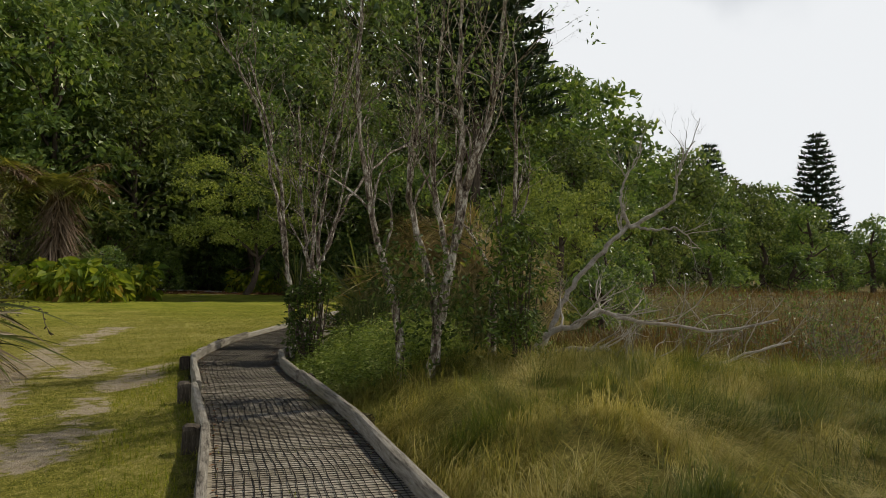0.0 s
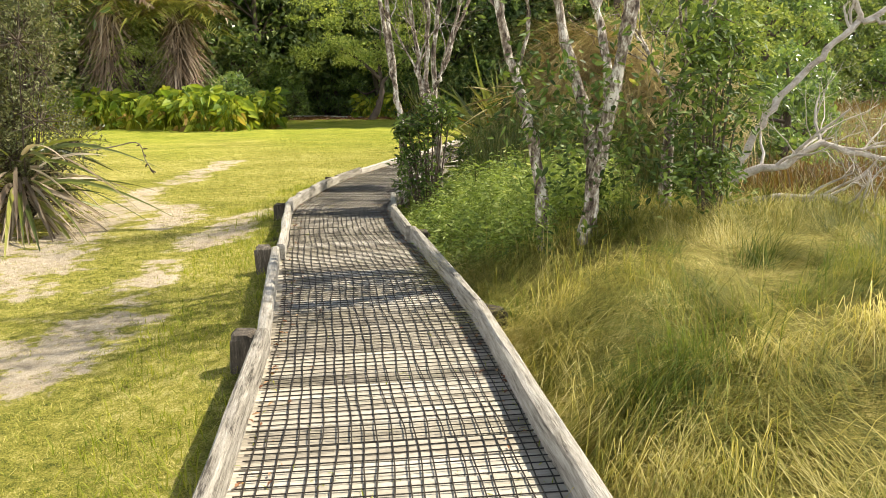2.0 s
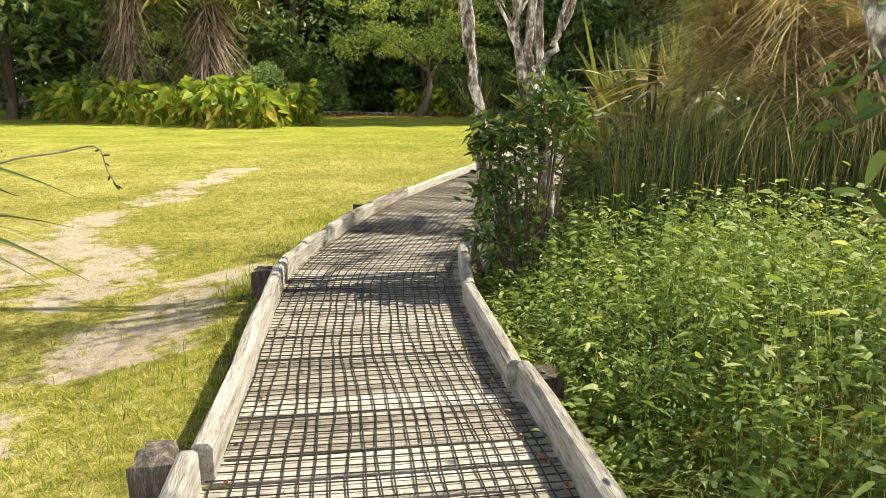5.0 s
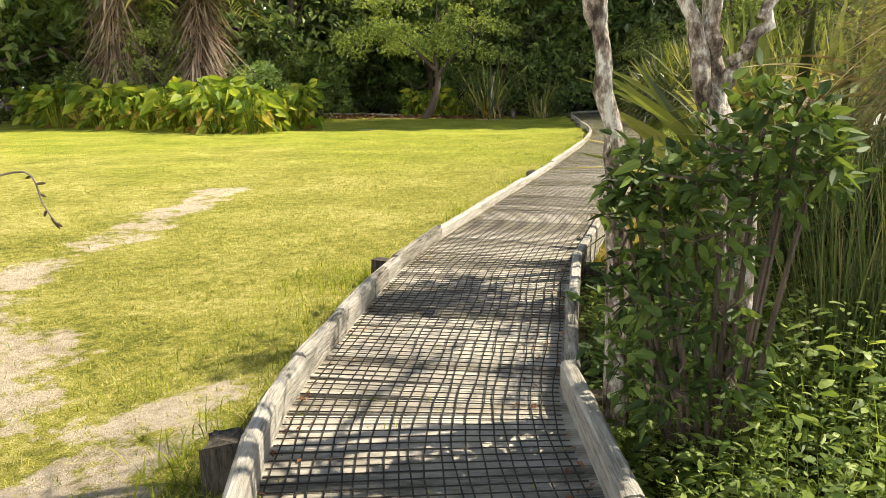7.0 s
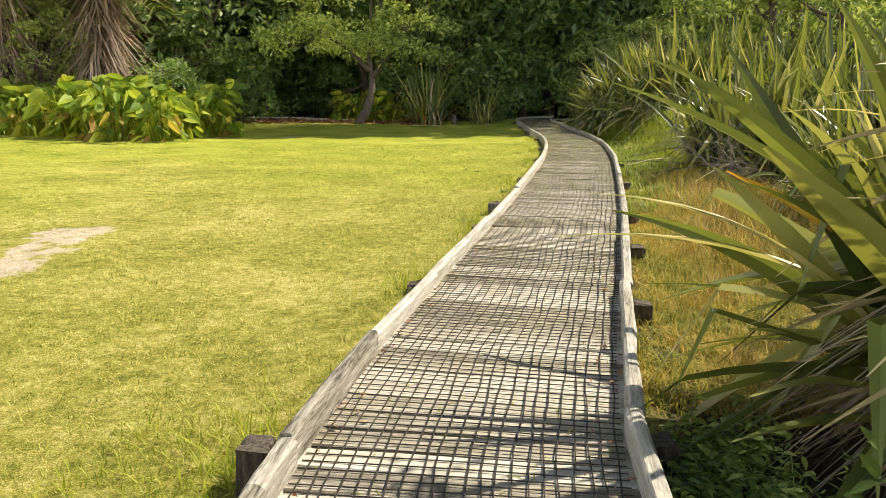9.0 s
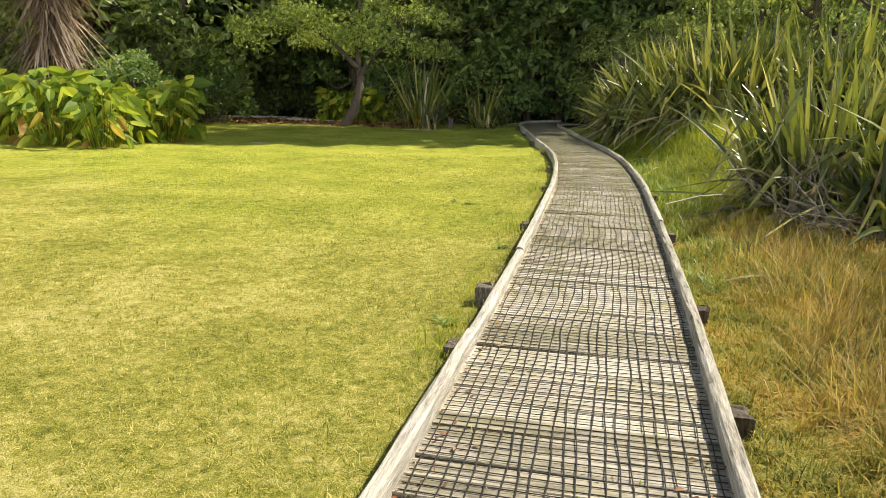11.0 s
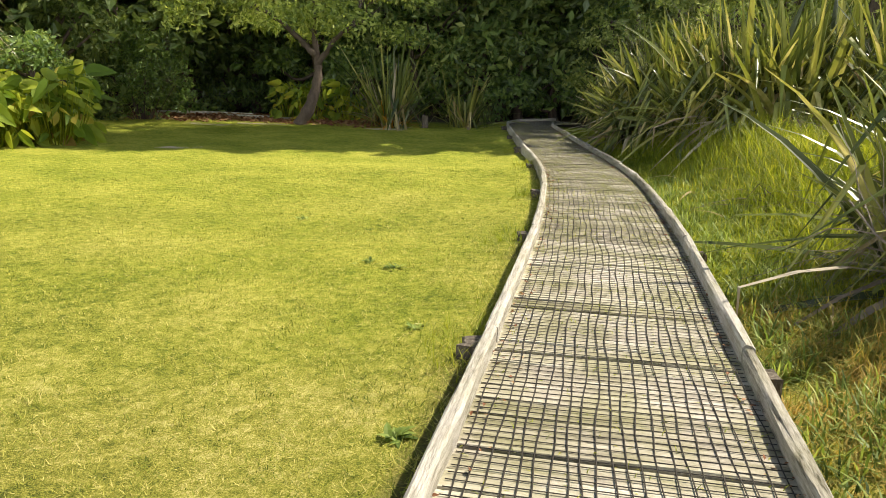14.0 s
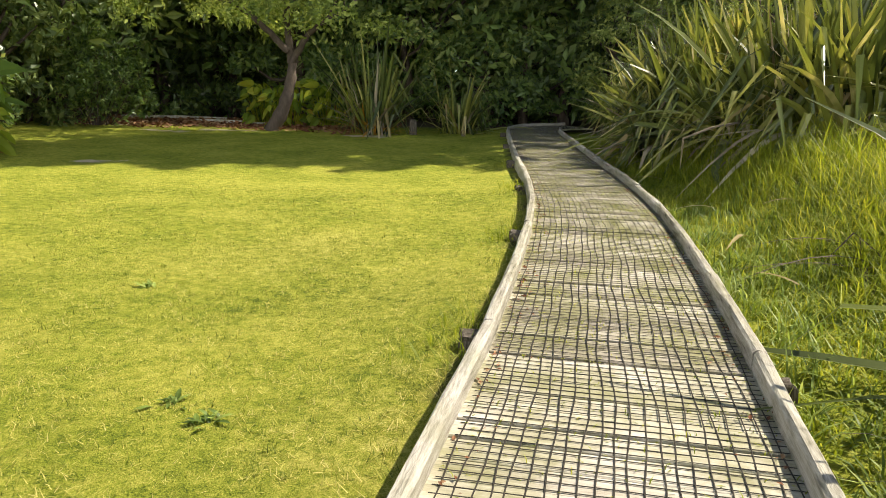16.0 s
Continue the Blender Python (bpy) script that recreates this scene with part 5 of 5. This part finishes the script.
def cabbage_tree(x, y, h):
    t = thing("cabbage_tree", (x, y, -0.2), "slim cabbage tree with a spiky yellowing head", "tree")
    part("trunk", tube(curve_through([(0, 0, 0), (0.06, 0, h * 0.5), (0, 0, h)], 8), np.linspace(0.06, 0.045, 8), 7), M_TWIG, t, smooth=True)
    p, d, ln, w, b, k = flax_geo(130, 0.55, 0.03, 1.9, droop=0.9, base=0.03)
    part("head", blades(p + np.array([0, 0, h]), d, ln, w, b, 4, 0.15, power=2.5), M_PALM, t)
    p, d, ln, w, b, k = flax_geo(50, 0.6, 0.035, 3.0, droop=1.2, base=0.04)
    part("dead_leaves", blades(p + np.array([0, 0, h - 0.05]), d, ln, w, b, 4, 0.1), M_RUSTY, t, "orange-brown dead leaves under the head")


cabbage_tree(0.25, 31.6, 2.1)


def fallen_leaf(x, y, turn, ln, mat_leaf, label):
    z = float(ground_z(np.array(x), np.array(y)))
    ob = part("fallen_flax_leaf", blades(np.zeros((1, 3)), np.array([[1.0, 0.15, 0.35]]), ln, ln * 0.09, 0.45, 7, 0.15, power=2.8), mat_leaf, None)
    ob.matrix_basis = pose(x, y, z + 0.08, 0, 0, turn)
    tagged(ob, label, "leaf", "fallen flax leaves")


for x, y, a in [(-0.9, 28.0, 160), (-0.4, 27.2, 200), (-0.8, 29.5, 170), (-1.0, 31.2, 150), (-1.2, 32.6, 190), (0.2, 26.4, 210), (-0.3, 25.8, 240), (-0.2, 24.3, 130), (-1.5, 34.0, 185), (0.0, 21.3, 250), (0.1, 18.4, 200)]:
    fallen_leaf(x, y, a, float(rng.uniform(0.3, 0.6)), M_STRAW, "pale withered flax leaf lying in the grass")


def black_leaves():
    t = thing("dead_flax_leaf_cluster", (0.15, 24.7, -0.15), "blackened dead flax leaves hanging over the grass", "leaves")
    n = 9
    d = np.stack([-rng.uniform(0.3, 0.9, n), rng.normal(size=n) * 0.3, rng.uniform(0.3, 1.0, n)], -1)
    for i in range(n):
        part("leaf", blades(np.array([[0.35, rng.normal() * 0.1, 0.1]]), d[i:i + 1], rng.uniform(0.7, 1.2), 0.045, rng.uniform(0.3, 0.9), 6, 0.1, kink=np.array([0.6 if i % 2 else 2.0])), M_DARKBARK, t)


black_leaves()


def bed_litter():
    """Fallen leaves on the bare bed at the lawn's end."""
    n = 9000
    x, y = rng.uniform(-18.5, -7.5, n), 38.7 + rng.normal(size=n) * 1.0
    ok = y > 36.6 + 0.5 * bumps(x, y, 1.1)
    p = on_ground(x[ok], y[ok], 0.03)
    a = rng.uniform(0, 2 * np.pi, len(p))
    d = np.stack([np.cos(a), np.sin(a), rng.normal(size=len(p)) * 0.3], -1)
    ln = rng.uniform(0.08, 0.2, len(p))
    tagged(part("leaf_litter", leaf_quads(p, d, unit(np.array([0, 0, 1.0]) + rng.normal(size=(len(p), 3)) * 0.4), ln, ln * 0.5), M_LITTER, None), "reddish-brown fallen leaves covering the bare bed", "leaf litter", kind="stuff")


bed_litter()


def deck_litter():
    ss = rng.uniform(s_at(1), s_at(38), 1500)
    pp, tt, rr = on_line(ss)
    u = np.sign(rng.normal(size=1500)) * (1 - np.abs(rng.normal(size=1500)) * 0.14)
    q = pp + rr * (np.clip(u, -0.98, 0.98) * half_width(pp[:, 1]))[:, None]
    a = rng.uniform(0, 2 * np.pi, 1500)
    ln = rng.uniform(0.012, 0.045, 1500)
    g = leaf_quads(np.c_[q, np.full(1500, 0.008)], np.c_[np.cos(a), np.sin(a), rng.normal(size=1500) * 0.2], np.array([0, 0, 1.0]) + rng.normal(size=(1500, 3)) * 0.3, ln, ln * 0.45)
    tagged(part("deck_litter", g, M_LITTER, None), "brown leaf crumbs gathered along the kerbs", "leaf litter", kind="stuff")


deck_litter()
spread_shrub("rounded_shrub", (-14.7, 36.6, -0.15), [((-14.7 + rng.normal() * 0.45, 36.6 + rng.normal() * 0.4, rng.uniform(0.1, 2.2)), rng.uniform(0.35, 0.55)) for _ in range(34)], 40, 0.14, M_LEAF_FAR, "rounded green shrub at the edge of the bed", "shrub", False)


def reeds():
    t = thing("reed_bed", (0.95, 10.75, -0.12), "stand of rushes bent under a thatch of dead straw", "reeds", kind="stuff")
    n = 8000
    x, y = rng.uniform(-0.7, 1.9, n), rng.uniform(-1.0, 0.9, n)
    p = np.stack([x, y, np.zeros(n)], -1)
    d = np.stack([rng.normal(size=n) * 0.12, rng.normal(size=n) * 0.12, np.ones(n)], -1)
    part("rushes", blades(p, d, rng.uniform(0.7, 1.4, n), 0.011, 0.15, 3), M_REED, t)
    n, m = 13000, 420
    cx, cy = rng.uniform(-0.1, 2.4, m), rng.uniform(-0.5, 1.6, m)
    pick = rng.integers(0, m, n)
    x, y = cx[pick] + rng.normal(size=n) * 0.05, cy[pick] + rng.normal(size=n) * 0.05
    lift = rng.normal(size=m) * 0.2
    p = np.stack([x, y, 1.0 + 0.3 * bumps(x * 2, y * 2, 1.3) + 0.95 * np.exp(-((x - 0.6) ** 2 + (y - 0.7) ** 2) / 1.5) + lift[pick] + rng.normal(size=n) * 0.07], -1)
    a = math.pi * 1.15 + (rng.normal(size=m) * 1.0)[pick] + rng.normal(size=n) * 0.25
    d = np.stack([np.cos(a), np.sin(a), (rng.normal(size=m) * 0.3)[pick] + rng.normal(size=n) * 0.12 + 0.1], -1)
    part("thatch", blades(p, d, rng.uniform(0.3, 0.8, n), rng.uniform(0.006, 0.016, n), 0.45, 3), M_STRAW, t, "bent thatch of dead straw")


reeds()


def lawn_blades():
    m, k = 80000, 9
    cx, cy = scatter(m, -9, 0.4, 1.0, 28)
    off = line_x(cy) - cx
    near = np.interp(off, [0.6, 1.5, 4, 8], [1.0, 1.0, 0.6, 0.12]) * np.interp(cy, [1, 20, 28], [1, 1, 0.4])
    keep = (off > 0.62) & (rng.random(m) < near) & (sand_at(cx, cy) + rng.normal(size=m) * 0.4 < 0.62)
    cx, cy = cx[keep], cy[keep]
    n = len(cx) * k
    x, y = np.repeat(cx, k) + rng.normal(size=n) * 0.025, np.repeat(cy, k) + rng.normal(size=n) * 0.025
    dx = line_x(y) - x
    ok = dx > 0.63
    x, y, dx = x[ok], y[ok], dx[ok]
    tall = 0.042 + 0.06 * ease(dx, 1.0, 0.65) + 0.016 * bumps(x, y, 2.3)
    grass_patch("lawn_grass", x, y, tall, 0.0062, 0.6, M_LAWN, "short dry mown lawn grass", 1.3, 1)


lawn_blades()
n = 30000
x, y = scatter(n, -2.9, 0.8, 1.5, 12)
dx = line_x(y) - x
ok = (dx > 0.62) & (dx < 1.5) & (rng.random(n) < 0.25 + 0.75 * (bumps(x, y, 2.0) > 0)) & (sand_at(x, y) < 0.3)
grass_patch("kerb_grass", x[ok], y[ok], 0.095, 0.006, 0.5, M_LUSH, "longer green grass growing against the kerb", 0.6, 2)
px, py = [], []
for y0 in (9.07, 11.5, 13.85, 16.06, 17.06, 19.86, 22.65, 25.4, 28.2, 31.0):
    q, _, side = on_line(s_at(y0 + 0.15))
    c = q - side * 0.78
    px.append(c[0] + rng.normal(size=170) * 0.11)
    py.append(c[1] + rng.normal(size=170) * 0.22)
px, py = np.concatenate(px), np.concatenate(py)
ok = line_x(py) - px > 0.62
grass_patch("post_grass", px[ok], py[ok], 0.17, 0.007, 0.6, M_LUSH, "long green grass tufts left unmown round the posts", 0.7, 3)


def clumped(m, k, x0, x1, y0, y1, near, far, spread):
    """Tufts of k blades each between two offsets from the walk's middle; also each tuft's own chance."""
    cx, cy = scatter(m, x0, x1, y0, y1)
    dx = cx - line_x(cy)
    ok = (dx > near) & (dx < far)
    cx, cy = cx[ok], cy[ok]
    n = len(cx) * k
    x, y = np.repeat(cx, k) + rng.normal(size=n) * spread, np.repeat(cy, k) + rng.normal(size=n) * spread
    own = np.repeat(rng.random(len(cx)), k)
    ok = x - line_x(y) > 0.63
    return x[ok], y[ok], own[ok]


x, y, own = clumped(5200, 15, -1.4, 3.2, 21.0, 36, 0.64, 4.2, 0.07)
tall = (0.1 + 0.5 * ease(x - line_x(y), 0.9, 2.4)) * (0.6 + 0.8 * own)
grass_patch("lush_grass", x, y, tall, 0.012, 0.6, M_LUSH, "lush bright green grass below the flax", 0.7, 2)
x, y, own = clumped(7500, 15, -0.9, 2.4, 12.5, 21.5, 0.64, 3.0, 0.05)
tall = (0.09 + 0.26 * ease(x - line_x(y), 0.75, 1.6) * (0.7 + 0.5 * bumps(x, y, 2.2))) * (0.5 + own)
grass_patch("dry_grass", x, y, tall, 0.008, 0.7, M_DRY, "dry orange-brown grass beside the kerb", 0.8, 2)
x, y, own = clumped(150, 22, -0.4, 1.2, 14.0, 19.5, 1.2, 2.4, 0.06)
grass_patch("rusty_tufts", x, y, 0.28 + 0.3 * own, 0.009, 0.45, M_RUSTY, "tall rusty tufts of dry grass below the flax", 0.5, 3)
x, y, own = clumped(1500, 10, -0.9, 1.6, 18.0, 27.5, 0.7, 2.4, 0.05)
grass_patch("shade_weeds", x, y, 0.1 + 0.16 * own, 0.016, 0.5, M_WEED, "green weeds in the shade of the flax", 0.8, 2)
ss = rng.uniform(s_at(2), s_at(38), 34000)
pp, tt, rr = on_line(ss)
u = rng.uniform(-1, 1, 34000)
ok = rng.random(34000) < np.clip(ease(pp[:, 1], 17, 27) * 0.95 + 0.06 + 0.4 * (np.abs(u) > 0.9), 0, 1)
q = (pp + rr * (u * (half_width(pp[:, 1]) - 0.02))[:, None])[ok]
g = blades(np.c_[q, np.full(len(q), -0.01)], np.c_[rng.normal(size=(len(q), 2)) * 0.8, np.ones(len(q))], rng.uniform(0.02, 0.055, len(q)), 0.006, 0.6, 2)
tagged(part("deck_grass", g, M_LUSH, None), "thin grass sprouting through the boards", "grass", kind="stuff")


def lawn_weed(x, y, size):
    z = float(ground_z(np.array(x), np.array(y)))
    t = thing("lawn_weed", (x, y, z), "small dark green weed rosette in the lawn", "weed", "lawn weeds")
    n = 18
    a = rng.uniform(0, 2 * np.pi, n)
    d = np.stack([np.cos(a), np.sin(a), rng.uniform(0.2, 1.6, n)], -1)
    ln = size * rng.uniform(0.6, 1.3, n)
    p = rng.normal(size=(n, 3)) * np.array([0.03, 0.03, 0])
    for i in range(n):
        part("leaf", blades(p[i:i + 1], d[i:i + 1], ln[i], ln[i] * 0.34, 0.5, 4, 0.1, oval=True), M_WEED, t)


for x, y, s in [(-2.97, 21.68, 0.07), (-3.22, 21.79, 0.06), (-2.2, 18.9, 0.08), (-2.45, 20.3, 0.06), (-2.25, 16.6, 0.07), (-4.4, 23.4, 0.06)]:
    lawn_weed(x, y, s)


# ---- boards of the walk ----
def boards():
    meshes = []
    for k in range(8):
        v, f = rough_box(1.0, 0.129 + 0.0022 * k, 0.035, 0.0016, 0.14)
        meshes.append(mesh_of("board", v, f, M_BOARD))
    s, i, rest = s_at(-8.0), 0, []
    end = STEP[-1] - 0.3
    while s < end:
        p, t, r = on_line(s)
        wide = 2 * float(half_width(p[1])) + 0.06
        pick = int(rng.integers(0, 8))
        z = -0.036 - abs(float(rng.normal())) * 0.003
        m = pose(p[0], p[1], z, 0, 0, math.degrees(math.atan2(r[1], r[0])) + float(rng.normal()) * 0.3)
        if 0.5 < p[1] < 39 and i < 300:
            ob = new("board", meshes[pick])
            ob.parent = walkway
            ob.matrix_basis = m @ Matrix.Diagonal((wide, 1, 1, 1))
            i += 1
        else:
            v = np.array([tuple(m @ Vector((c.co[0] * wide, c.co[1], c.co[2]))) for c in meshes[0].vertices])
            rest.append((v, np.array([list(q.vertices) for q in meshes[0].polygons])))
        s += 0.129 + 0.0022 * pick + (0.026 if rng.random() < 0.33 else 0.007)
    tagged(part("far_boards", joined(rest), M_BOARD, walkway), kind="stuff")


rng = np.random.default_rng(28)
boards()
